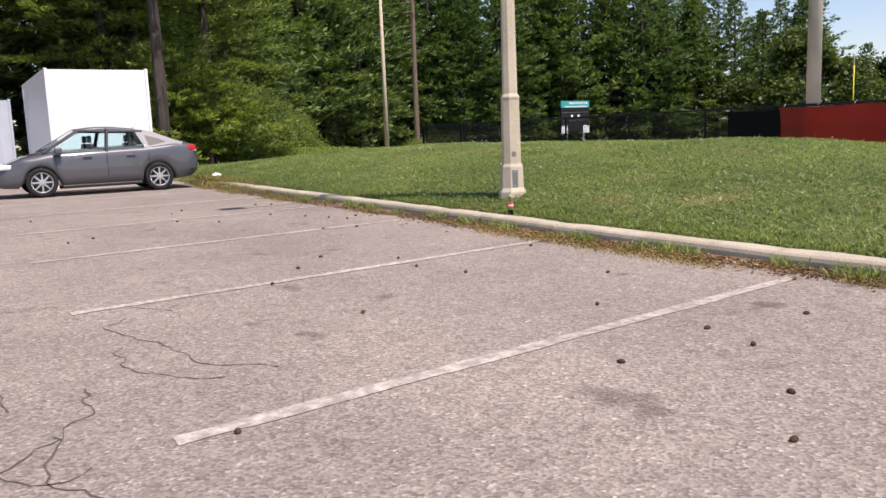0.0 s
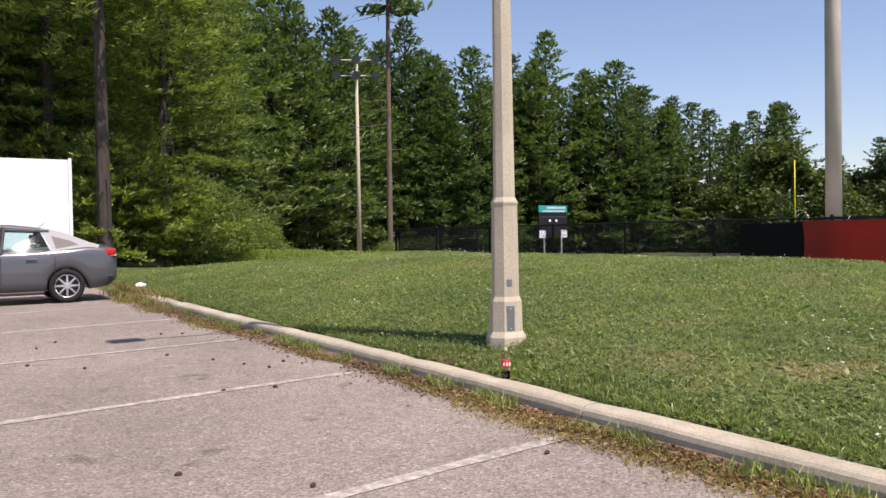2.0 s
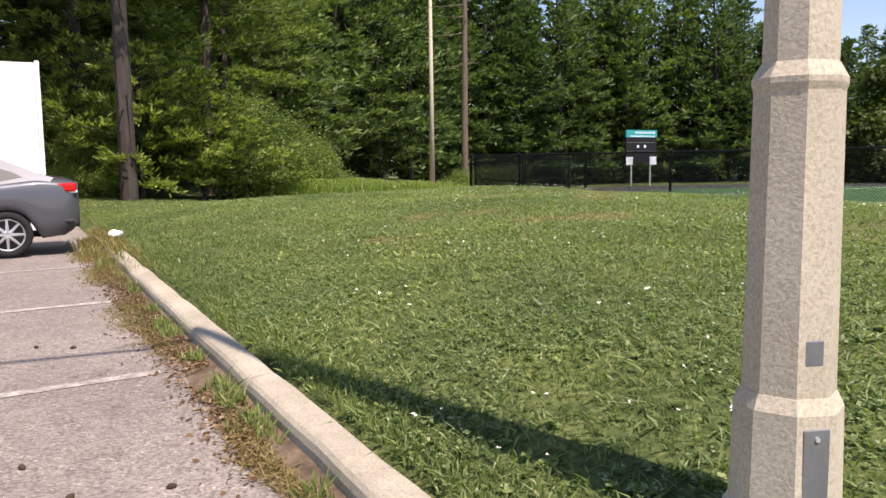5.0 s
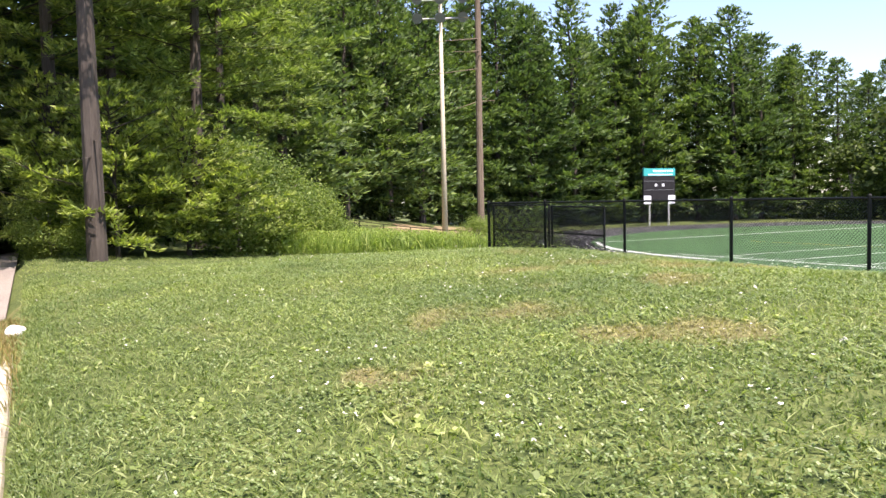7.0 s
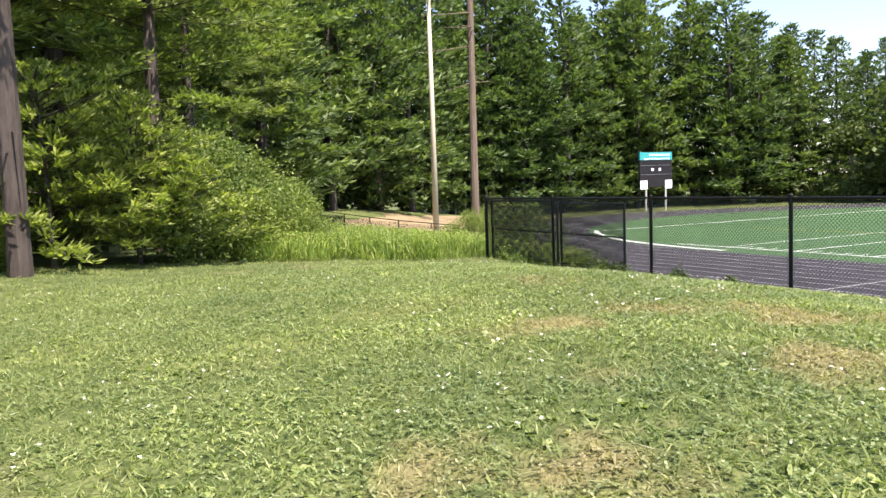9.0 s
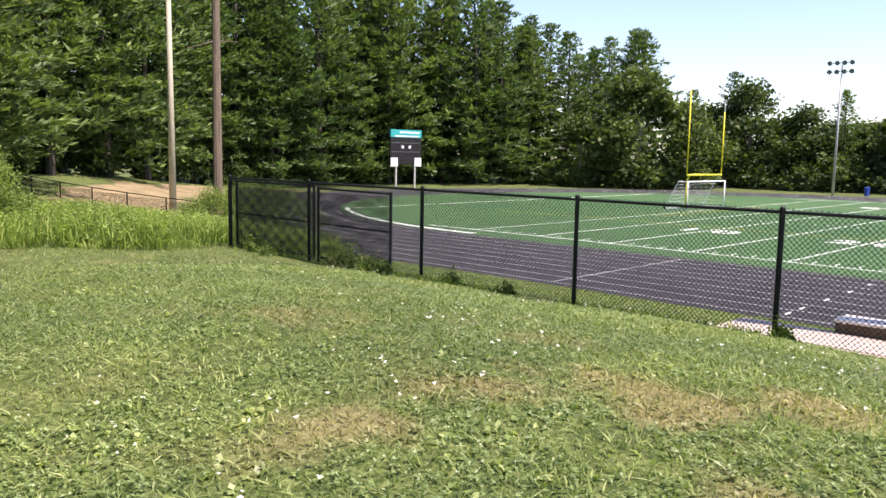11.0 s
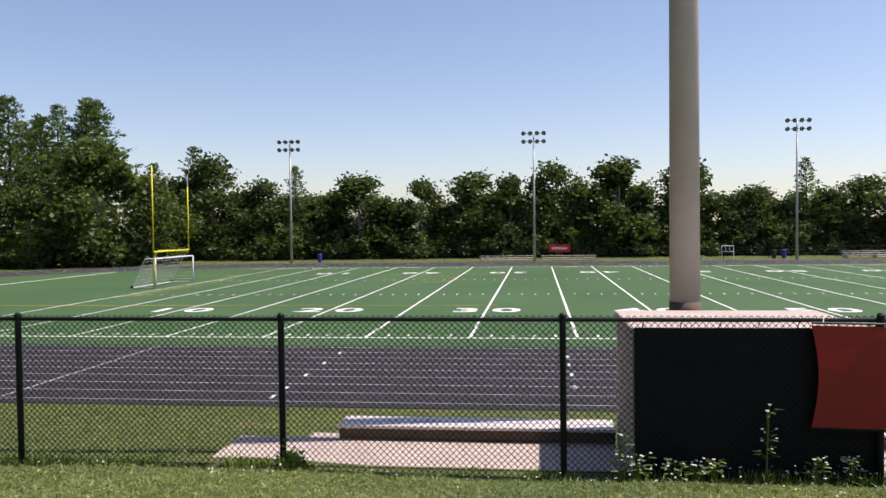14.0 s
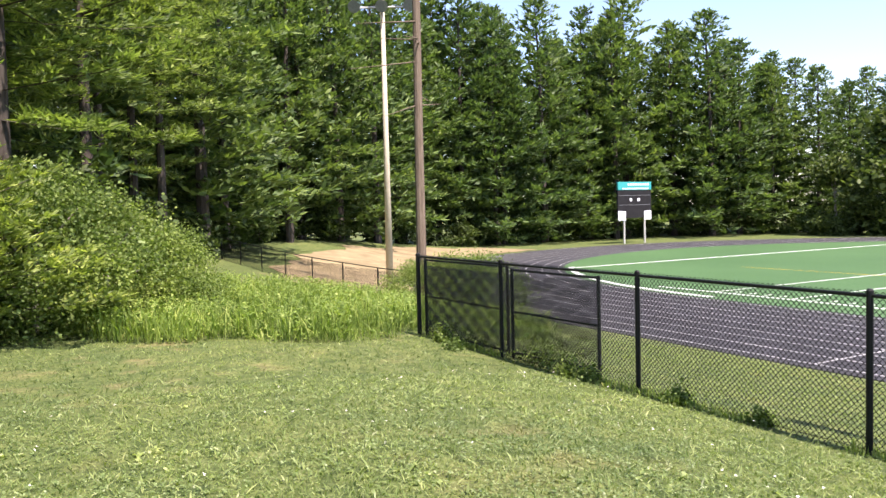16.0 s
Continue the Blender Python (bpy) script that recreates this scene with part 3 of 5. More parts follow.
def stand(proto, x, y, turn, s, squash=1.0):
    m = pose(x, y, float(land(x, y)) - 0.05, 0, 0, turn) @ Matrix.Diagonal((s * squash, s * squash, s, 1))
    c = copy_thing(proto, m)
    c.matrix_basis = m
    return c


def along(path, step):
    """Points at even steps along a line through the given corners."""
    out, carry = [], 0.0
    for (x0, y0), (x1, y1) in zip(path, path[1:]):
        L = math.hypot(x1 - x0, y1 - y0)
        d = carry
        while d < L:
            out.append((x0 + (x1 - x0) * d / L, y0 + (y1 - y0) * d / L, -(y1 - y0) / L, (x1 - x0) / L))
            d += step
        carry = d - L
    return out


rnd = random.Random(5)
WOOD = [(9, -62), (10, -46), (6, -38), (-2, -31), (-14, -27), (-30, -20), (-44, -6), (-53, 10), (-58, 28), (-56, 48), (-49, 64), (-44, 76), (-36, 86)]
for row, (back, step) in enumerate(((0, 4.6), (6, 5.2), (12, 6.4))):
    for x, y, nx, ny in along(WOOD if row < 2 else WOOD[5:], step):
        px, py = x + nx * back + rnd.uniform(-2.4, 2.4), y + ny * back + rnd.uniform(-2.4, 2.4)
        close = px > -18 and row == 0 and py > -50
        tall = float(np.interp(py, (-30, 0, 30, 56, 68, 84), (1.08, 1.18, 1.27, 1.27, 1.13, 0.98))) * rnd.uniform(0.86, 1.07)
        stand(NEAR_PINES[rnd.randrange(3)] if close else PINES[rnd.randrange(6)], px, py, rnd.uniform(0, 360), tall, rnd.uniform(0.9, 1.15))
FAR = [(-32, 86), (-10, 89), (20, 91), (60, 93), (100, 95), (150, 98)]
# x, height, half width, and whether it is a conifer
ROW = [(-22, 15.7, 6.0, 0), (-14, 12.0, 5.0, 0), (-8, 14.6, 3.2, 1), (2.1, 12.8, 7.4, 0), (12.1, 11.6, 4.4, 0), (20.6, 13.1, 6.8, 0), (26.2, 12.4, 4.2, 0), (32.9, 14.4, 5.6, 0), (36.5, 13.0, 3.0, 1), (43.0, 14.6, 7.4, 0), (53.6, 13.4, 5.6, 0), (60.0, 8.8, 3.6, 0), (64.2, 10.4, 5.0, 0), (71.2, 13.6, 3.4, 1), (74.5, 9.5, 4.0, 0), (80.2, 11.4, 6.2, 0), (87.0, 7.2, 3.6, 0), (92.2, 10.4, 4.8, 0), (99, 5.5, 3.5, 0), (106, 5.0, 3.4, 0), (118.5, 19.0, 6.0, 0), (122, 9, 5, 0), (131, 10, 5.5, 0), (-29.0, 12.5, 5.0, 0), (-33, 16.5, 3.6, 1), (-25.5, 17.0, 3.4, 1)]
for x, H, R, conifer in ROW:
    y = 91.5 + 0.03 * x + rnd.uniform(-1.2, 1.2)
    m = pose(x, y, float(land(x, y)) - 0.05, 0, 0, rnd.uniform(0, 360))
    if conifer:
        copy_thing(PINES[rnd.randrange(6)], m @ Matrix.Diagonal((R / 5.4, R / 5.4, H / 25, 1)))
    else:
        copy_thing(LEAFY[rnd.randrange(4)], m @ Matrix.Diagonal((R / 4.7, R / 4.7, H / 12.4, 1)))
for x, y, nx, ny in along(FAR, 5.0):
    s = rnd.uniform(0.66, 0.84) * (0.55 if x > 82 else 1.0)
    stand(LEAFY[rnd.randrange(4)], x + rnd.uniform(-2, 2), y + 8 + rnd.uniform(-2, 2), rnd.uniform(0, 360), s, rnd.uniform(1.1, 1.5))


# ---- lamp post beside the kerb ----
M_PLATE = worn("dull_steel_plate", (0.22, 0.23, 0.24), 0.45, 0.4, 8, 0.2, 0.05, 80)
M_DARK = worn("dark_plastic", (0.02, 0.02, 0.022), 0.5, 0, 6, 0.2, 0.03, 80)


def octagon(r, turn=22.5):
    return [(r * math.cos(radians(turn + 45 * k)), r * math.sin(radians(turn + 45 * k))) for k in range(8)]


def tower(bm, rings, turn=22.5):
    """A stack of octagons: (z, width across flats)."""
    rows = [[bm.verts.new((x, y, z)) for x, y in octagon(w / 2 / math.cos(radians(22.5)), turn)] for z, w in rings]
    for a, b in zip(rows, rows[1:]):
        for k in range(8):
            bm.faces.new((a[k], a[(k + 1) % 8], b[(k + 1) % 8], b[k]))
    bm.faces.new(rows[0][::-1])
    bm.faces.new(rows[-1])
    return bm


lamp = thing("lamp_post", "octagonal concrete lamp post standing in the lawn behind the kerb", "lamp post", (37.57, -37.94, 2.67), 25)
lamp.scale = (0.88, 0.88, 1)
part("foot", tower(B(), [(-0.5, 0.37), (0.02, 0.37), (0.07, 0.315)]), M_POST, lamp)
part("pedestal", tower(B(), [(0.06, 0.312), (0.335, 0.300), (0.375, 0.262)]), M_POST, lamp)
part("lower_shaft", tower(B(), [(0.37, 0.256), (1.17, 0.240), (1.19, 0.252), (1.205, 0.252), (1.245, 0.205)]), M_POST, lamp)
part("upper_shaft", tower(B(), [(1.24, 0.200), (4.0, 0.150), (7.2, 0.10)]), M_POST, lamp)
b0 = block(B(), 0.147, 0.156, -0.042, 0.042, 0.075, 0.30, 0.003)
door = part("access_plate", b0, M_PLATE, lamp, "dull grey steel access plate")
door.matrix_basis = pose(0, 0, 0, 0, 0, -45)
for z in (0.10, 0.275):
    part("plate_screw", rod(B(), (0.155, 0, z), (0.161, 0, z), 0.008, n=6), M_GALV, door)
b0 = block(B(), 0.118, 0.128, -0.03, 0.03, 0.46, 0.53, 0.004)
part("outlet_cover", b0, M_PLATE, lamp).matrix_basis = pose(0, 0, 0, 0, 0, -45)
b0 = rod(B(), (0, 0, 7.12), (-0.55, -1.25, 7.35), 0.03)
part("arm", b0, M_GALV, lamp)
b0 = block(B(), -0.17, 0.17, -0.24, 0.22, -0.07, 0.09, 0.04)
hd = part("lamp_head", b0, M_PLATE, lamp)
hd.matrix_basis = pose(-0.66, -1.5, 7.37, 4, 0, -24)

# ---- bottle on the kerb ----
M_CLEAR, nt, b = material("clear_plastic", (0.9, 0.92, 0.9), 0.05)
b.inputs["Transmission Weight"].default_value, b.inputs["IOR"].default_value = 1.0, 1.35
M_COLA = worn("dark_cola", (0.02, 0.008, 0.004), 0.1, 0, 5, 0.1, 0, 50)
M_LABEL = worn("red_label", (0.62, 0.03, 0.03), 0.4, 0, 30, 0.1, 0, 90)
M_CAP = worn("yellow_cap", (0.55, 0.52, 0.33), 0.5, 0, 30, 0.1, 0, 90)
M_LABEL_MARK = worn("white_label_print", (0.8, 0.8, 0.8), 0.5, 0, 30, 0.05, 0, 90)


def lathe(bm, prof_, n=20):
    rows = [[bm.verts.new((r * math.cos(2 * math.pi * k / n), r * math.sin(2 * math.pi * k / n), z)) for k in range(n)] for r, z in prof_]
    for a_, b_ in zip(rows, rows[1:]):
        for k in range(n):
            bm.faces.new((a_[k], a_[(k + 1) % n], b_[(k + 1) % n], b_[k]))
    bm.faces.new(rows[0][::-1])
    bm.faces.new(rows[-1])
    return bm


bottle = thing("soda_bottle", "clear plastic soda bottle with red label, partly full", "bottle", (38.33, -38.55, lot_z(38.3) + 0.132))
part("bottle_wall", lathe(B(), [(0.028, 0), (0.033, 0.006), (0.034, 0.06), (0.0315, 0.085), (0.034, 0.10), (0.034, 0.145), (0.028, 0.175), (0.014, 0.205), (0.0125, 0.222)]), M_CLEAR, bottle, smooth=True)
part("drink", lathe(B(), [(0.027, 0.004), (0.0315, 0.01), (0.0325, 0.058)]), M_COLA, bottle, "dark brown cola", True)
part("label", lathe(B(), [(0.0335, 0.088), (0.0352, 0.092), (0.0352, 0.14), (0.0345, 0.144)]), M_LABEL, bottle, "red wrap label", True)
b0 = B()
for k in range(5):
    a0 = radians(-60 + 38 * k)
    block(b0, -0.006 + 0, 0.006, -0.002, 0.002, 0, 0.026)
    bmesh.ops.transform(b0, matrix=Matrix.Translation((0.0352 * math.cos(a0), 0.0352 * math.sin(a0), 0.102)) @ Matrix.Rotation(a0 + math.pi / 2, 4, "Z"), verts=b0.verts[-8:])
part("label_print", b0, M_LABEL_MARK, bottle)
part("cap", lathe(B(), [(0.0145, 0.216), (0.0148, 0.219), (0.0148, 0.234), (0.013, 0.237)]), M_CAP, bottle, "yellow cap")

# ---- parked car ----
M_PAINT, nt, b = material("dark_grey_metallic_paint", (0.075, 0.078, 0.088), 0.42, 0.3, 0.4)
b.inputs["Coat Weight"].default_value, b.inputs["Coat Roughness"].default_value = 0.9, 0.06
c_ = ramp(nt, noise_tex(nt, 400, 2), [(0.3, (0.065, 0.068, 0.078)), (0.7, (0.10, 0.103, 0.115))])
nt.links.new(c_, b.inputs["Base Color"])
M_GLASS, nt, b = material("car_glass", (0.75, 0.9, 0.9), 0.02)
b.inputs["Transmission Weight"].default_value, b.inputs["IOR"].default_value = 1.0, 1.12
M_TYRE = worn("tyre_rubber", (0.018, 0.018, 0.018), 0.85, 0, 8, 0.3, 0.2, 80, 0.3)
M_RIM = worn("silver_alloy", (0.62, 0.63, 0.64), 0.3, 0.7, 8, 0.1, 0.02, 80)
M_TAIL = worn("red_lamp_lens", (0.55, 0.012, 0.015), 0.12, 0, 20, 0.15, 0, 60)
M_HEAD = worn("clear_lamp_lens", (0.75, 0.77, 0.8), 0.08, 0.2, 20, 0.1, 0, 60)


def tab(x, rows):
    xs, ys = zip(*rows)
    return float(np.interp(x, xs, ys))


def build_car():
    """Nose towards local +x, wheels at x = -1.2 and 1.2."""
    car = thing("parked_car", "dark grey metallic compact sedan parked tail-in against the kerb", "car", (26.15, -41.08, lot_z(26)), -90)
    belt = [(-2.08, 0.98), (-1.6, 1.02), (-0.9, 0.955), (0.2, 0.92), (1.1, 0.88), (1.55, 0.80), (2.0, 0.62), (2.12, 0.5)]
    under = [(-2.1, 0.42), (-1.95, 0.27), (-1.5, 0.22), (1.6, 0.2), (2.0, 0.22), (2.12, 0.35)]
    half = [(-2.1, 0.69), (-1.95, 0.79), (-1.5, 0.83), (-0.5, 0.845), (0.8, 0.845), (1.5, 0.82), (1.9, 0.70), (2.12, 0.45)]
    crown = [(-2.1, 1.0), (-1.95, 1.06), (-1.6, 1.09), (-1.2, 1.06), (0.5, 0.98), (1.0, 0.97), (1.5, 0.86), (1.95, 0.66), (2.12, 0.52)]
    xs = np.unique(np.concatenate([np.linspace(-2.1, 2.12, 45), [-1.53, -0.87, 0.87, 1.53]]))
    b0 = B()
    rows = []
    for x in xs:
        w, zb, zs, zc = tab(x, half), tab(x, under), tab(x, belt), tab(x, crown)
        for wx in (-1.2, 1.2):
            if abs(x - wx) < 0.345:
                zb = max(zb, 0.28 + math.sqrt(0.345 ** 2 - (x - wx) ** 2))
        zb = min(zb, zs - 0.12)
        sec = [(0, zb + 0.0), (w * 0.8, zb), (w * 0.965, zb + 0.02), (w * 0.995, zb + (zs - zb) * 0.28), (w, zb + (zs - zb) * 0.52), (w * 0.985, zb + (zs - zb) * 0.74), (w * 0.975, zs - 0.05), (w * 0.94, zs), (w * 0.8, zs + (zc - zs) * 0.6), (w * 0.45, zc), (0, zc + 0.012)]
        ring_ = [(y, z) for y, z in sec] + [(-y, z) for y, z in sec[-2:0:-1]]
        rows.append([b0.verts.new((x, y, z)) for y, z in ring_])
    n = len(rows[0])
    for r0, r1 in zip(rows, rows[1:]):
        for k in range(n):
            b0.faces.new((r0[k], r0[(k + 1) % n], r1[(k + 1) % n], r1[k]))
    b0.faces.new(rows[0][::-1])
    b0.faces.new(rows[-1])
    bmesh.ops.recalc_face_normals(b0, faces=b0.faces[:])
    body = part("body", b0, M_PAINT, car, smooth=True)
    # roof shell
    roofline = [(-1.62, 1.13), (-1.25, 1.29), (-0.85, 1.395), (-0.3, 1.455), (0.1, 1.455), (0.5, 1.40)]
    b0 = B()
    rows = []
    for x in np.linspace(-0.95, 0.42, 12):
        z, w = tab(x, roofline), 0.56 - 0.05 * abs(x)
        top = [(-w, z - 0.055), (-w * 0.93, z - 0.015), (-w * 0.5, z + 0.008), (0, z + 0.014), (w * 0.5, z + 0.008), (w * 0.93, z - 0.015), (w, z - 0.055)]
        rows.append([b0.verts.new((x, y, zz)) for y, zz in top] + [b0.verts.new((x, y * 0.97, zz - 0.035)) for y, zz in top[::-1]])
    n = len(rows[0])
    for r0, r1 in zip(rows, rows[1:]):
        for k in range(n):
            b0.faces.new((r0[k], r0[(k + 1) % n], r1[(k + 1) % n], r1[k]))
    b0.faces.new(rows[0][::-1])
    b0.faces.new(rows[-1])
    bmesh.ops.recalc_face_normals(b0, faces=b0.faces[:])
    part("roof", b0, M_PAINT, car, smooth=True)

    def beam(name, a_, b_, r, mat):
        for s in (1, -1):
            bb = rod(B(), (a_[0], a_[1] * s, a_[2]), (b_[0], b_[1] * s, b_[2]), r, n=6)
            part(name, bb, mat, car)

    beam("front_pillar", (1.12, 0.72, 0.93), (0.4, 0.545, 1.37), 0.035, M_PAINT)
    beam("door_pillar", (-0.12, 0.80, 0.92), (-0.2, 0.565, 1.40), 0.04, M_DARK)
    beam("roof_rail", (0.42, 0.55, 1.38), (-0.95, 0.53, 1.33), 0.028, M_PAINT)

    def pane(name, pts, mat=M_GLASS):
        for s in (1, -1):
            bb = B()
            vs = [bb.verts.new((x, y * s, z)) for x, y, z in pts]
            bb.faces.new(vs)
            e = bmesh.ops.extrude_face_region(bb, geom=bb.faces[:])
            bmesh.ops.translate(bb, verts=[v for v in e["geom"] if isinstance(v, bmesh.types.BMVert)], vec=(0, -0.006 * s, 0))
            bmesh.ops.recalc_face_normals(bb, faces=bb.faces[:])
            part(name, bb, mat, car).visible_shadow = False

    def lean(z):
        return 0.815 - 0.70 * (z - 0.93)

    for s in (1, -1):
        bb = B()
        outline = [(-0.80, 1.385), (-0.98, 1.365), (-1.2, 1.30), (-1.42, 1.205), (-1.62, 1.115), (-1.80, 1.06), (-1.74, 0.99), (-1.40, 0.955), (-1.00, 0.945), (-0.94, 0.95), (-0.80, 1.31)]
        bb.faces.new([bb.verts.new((x, s * lean(z), z)) for x, z in outline])
        e = bmesh.ops.extrude_face_region(bb, geom=bb.faces[:])
        bmesh.ops.translate(bb, verts=[v for v in e["geom"] if isinstance(v, bmesh.types.BMVert)], vec=(0, -0.05 * s, 0))
        bmesh.ops.recalc_face_normals(bb, faces=bb.faces[:])
        panel = part("rear_side_panel", bb, M_PAINT, car)
        bb = B()
        tri = [(-1.03, 1.0), (-1.42, 1.075), (-1.30, 1.145), (-0.98, 1.245)]
        bb.faces.new([bb.verts.new((x, s * (lean(z) + 0.004), z)) for x, z in tri])
        e = bmesh.ops.extrude_face_region(bb, geom=bb.faces[:])
        bmesh.ops.translate(bb, verts=[v for v in e["geom"] if isinstance(v, bmesh.types.BMVert)], vec=(0, -0.006 * s, 0))
        bmesh.ops.recalc_face_normals(bb, faces=bb.faces[:])
        part("quarter_window", bb, M_DARK, panel, "small dark quarter window")
        part("tail_lens", block(B(), -2.085, -1.98, s * 0.71 - 0.06, s * 0.71 + 0.05, 0.845, 0.885, 0.012), M_HEAD, car, "clear reversing lens")
        part("bumper_reflector", block(B(), -2.03, -1.9, s * 0.77 - 0.03, s * 0.77 + 0.022, 0.44, 0.485, 0.01), M_DARK, car)
    pane("front_window", [(1.0, 0.765, 0.92), (-0.10, 0.80, 0.93), (-0.18, 0.585, 1.37), (0.34, 0.575, 1.37)])
    pane("rear_window", [(-0.17, 0.80, 0.935), (-0.98, 0.79, 0.965), (-0.84, 0.575, 1.335), (-0.24, 0.585, 1.37)])
    for name, xa, za, xb, zb_, w0, w1 in (("windscreen", 1.12, 0.95, 0.42, 1.385, 0.70, 0.53), ("back_glass", -1.70, 1.075, -0.95, 1.365, 0.66, 0.49)):
        bb = B()
        vs = [bb.verts.new(p) for p in ((xa, -w0, za), (xa, w0, za), (xb, w1, zb_), (xb, -w1, zb_))]
        bb.faces.new(vs)
        e = bmesh.ops.extrude_face_region(bb, geom=bb.faces[:])
        bmesh.ops.translate(bb, verts=[v for v in e["geom"] if isinstance(v, bmesh.types.BMVert)], vec=(0, 0, 0.006))
        bmesh.ops.recalc_face_normals(bb, faces=bb.faces[:])
        part(name, bb, M_GLASS, car).visible_shadow = False
    for x in (0.15, -0.75):
        for y in (0.36, -0.36):
            part("seat_back", block(B(), x - 0.07, x + 0.05, y - 0.22, y + 0.22, 0.7, 1.1, 0.05), M_DARK, car)
            part("head_rest", block(B(), x - 0.05, x + 0.03, y - 0.11, y + 0.11, 1.11, 1.27, 0.03), M_DARK, car)
    for x in (-1.2, 1.2):
        for s in (1, -1):
            y = 0.735 * s
            w = part("wheel", rod(B(), (x, y - 0.07 * s, 0.31), (x, y + 0.02 * s, 0.31), 0.2, n=24), M_DARK, car)
            bb = B()
            prof_ = [(0.215, -0.09), (0.29, -0.09), (0.31, -0.06), (0.31, 0.06), (0.295, 0.09), (0.22, 0.092), (0.215, 0.06)]
            rws = [[bb.verts.new((x + r * math.cos(2 * math.pi * k / 32), y + d, 0.31 + r * math.sin(2 * math.pi * k / 32))) for k in range(32)] for r, d in prof_]
            for i in range(len(rws)):
                r0, r1 = rws[i], rws[(i + 1) % len(rws)]
                for k in range(32):
                    bb.faces.new((r0[k], r0[(k + 1) % 32], r1[(k + 1) % 32], r1[k]))
            bmesh.ops.recalc_face_normals(bb, faces=bb.faces[:])
            part("tyre", bb, M_TYRE, w, smooth=True)
            bb = B()
            for k in range(8):
                a0 = 2 * math.pi * k / 8
                rod(bb, (x + 0.03 * math.cos(a0), y + 0.075 * s, 0.31 + 0.03 * math.sin(a0)), (x + 0.205 * math.cos(a0), y + 0.07 * s, 0.31 + 0.205 * math.sin(a0)), 0.026, 0.016, 6)
            rod(bb, (x, y + 0.04 * s, 0.31), (x, y + 0.085 * s, 0.31), 0.05, n=12)
            for k in range(32):
                a0, a1 = 2 * math.pi * k / 32, 2 * math.pi * (k + 1) / 32
                rod(bb, (x + 0.21 * math.cos(a0), y + 0.075 * s, 0.31 + 0.21 * math.sin(a0)), (x + 0.21 * math.cos(a1), y + 0.075 * s, 0.31 + 0.21 * math.sin(a1)), 0.014, n=4)
            part("rim", bb, M_RIM, w, "silver alloy rim with eight spokes")
    for s in (1, -1):
        part("tail_light", block(B(), -2.075, -1.72, s * 0.74 - 0.045, s * 0.74 + 0.035, 0.86, 0.985, 0.03), M_TAIL, car, "red tail light")
        part("head_light", block(B(), 1.72, 2.02, s * 0.66 - 0.09, s * 0.66 + 0.07, 0.60, 0.71, 0.03), M_HEAD, car, "clear head light")
        m_ = part("door_mirror", block(B(), 0.78, 0.93, s * 0.93 - 0.09, s * 0.93 + 0.07, 0.90, 1.03, 0.03), M_PAINT, car)
        for x in (-0.62, 0.28):
            part("door_handle", block(B(), x - 0.09, x + 0.09, s * 0.855 - 0.012, s * 0.855 + 0.012, 0.80, 0.83, 0.008), M_PAINT, car)
        for x in (-1.0, -0.12, 0.9):
            part("door_seam", block(B(), x - 0.005, x + 0.005, s * 0.8475 - 0.002, s * 0.8475 + 0.001, 0.36, 0.86), M_DARK, car)
        part("sill", block(B(), -0.82, 0.82, s * 0.80 - 0.04, s * 0.80 + 0.03, 0.17, 0.235, 0.02), M_DARK, car)
    part("roof_aerial", rod(B(), (-0.8, 0, 1.37), (-0.95, 0, 1.5), 0.008, 0.004, 5), M_DARK, car)
    part("rear_bumper_strip", block(B(), -2.11, -2.03, -0.5, 0.5, 0.36, 0.44, 0.02), M_DARK, car)
    return car


build_car()


# ---- containers behind the car ----
def container(name, label, x0, x1, y0, y1, h, mat, ribs):
    z = lot_z(x1)
    t = thing(name, label, "container", ((x0 + x1) / 2, (y0 + y1) / 2, z), group="containers on the lot")
    hx, hy = (x1 - x0) / 2, (y1 - y0) / 2
    part("box", block(B(), -hx + 0.04, hx - 0.04, -hy + 0.04, hy - 0.04, 0.12, h - 0.03), mat, t)
    for sx in (-1, 1):
        for sy in (-1, 1):
            part("corner_post", block(B(), sx * hx - (0.07 if sx > 0 else -0.0), sx * hx + (0.0 if sx > 0 else 0.07), sy * hy - (0.07 if sy > 0 else 0), sy * hy + (0 if sy > 0 else 0.07), 0.0, h, 0.008), mat, t)
    for sy in (-1, 1):
        part("top_rail", block(B(), -hx + 0.072, hx - 0.072, sy * hy - 0.03, sy * hy + 0.03 * 0, h - 0.1, h, 0.006) if sy > 0 else block(B(), -hx + 0.072, hx - 0.072, -hy, -hy + 0.03, h - 0.1, h, 0.006), mat, t)
        part("bottom_rail", block(B(), -hx + 0.072, hx - 0.072, sy * hy - 0.05 if sy > 0 else -hy, hy if sy > 0 else -hy + 0.05, 0.02, 0.15, 0.006), mat, t)
    b0 = B()
    if ribs:
        x = -hx + 0.15
        while x < hx - 0.2:
            for sy in (-1, 1):
                block(b0, x, x + 0.11, sy * (hy - 0.025) - 0.016, sy * (hy - 0.025) + 0.016, 0.16, h - 0.11)
            x += 0.24
        y = -hy + 0.15
        while y < hy - 0.2:
            block(b0, hx - 0.045, hx - 0.012, y, y + 0.11, 0.16, h - 0.11)
            y += 0.24
    else:
        for y in (-hy * 0.33, hy * 0.33):
            block(b0, hx - 0.042, hx - 0.034, y - 0.01, y + 0.01, 0.15, h - 0.12)
    part("side_ribs" if ribs else "panel_seams", b0, mat, t)
    return t


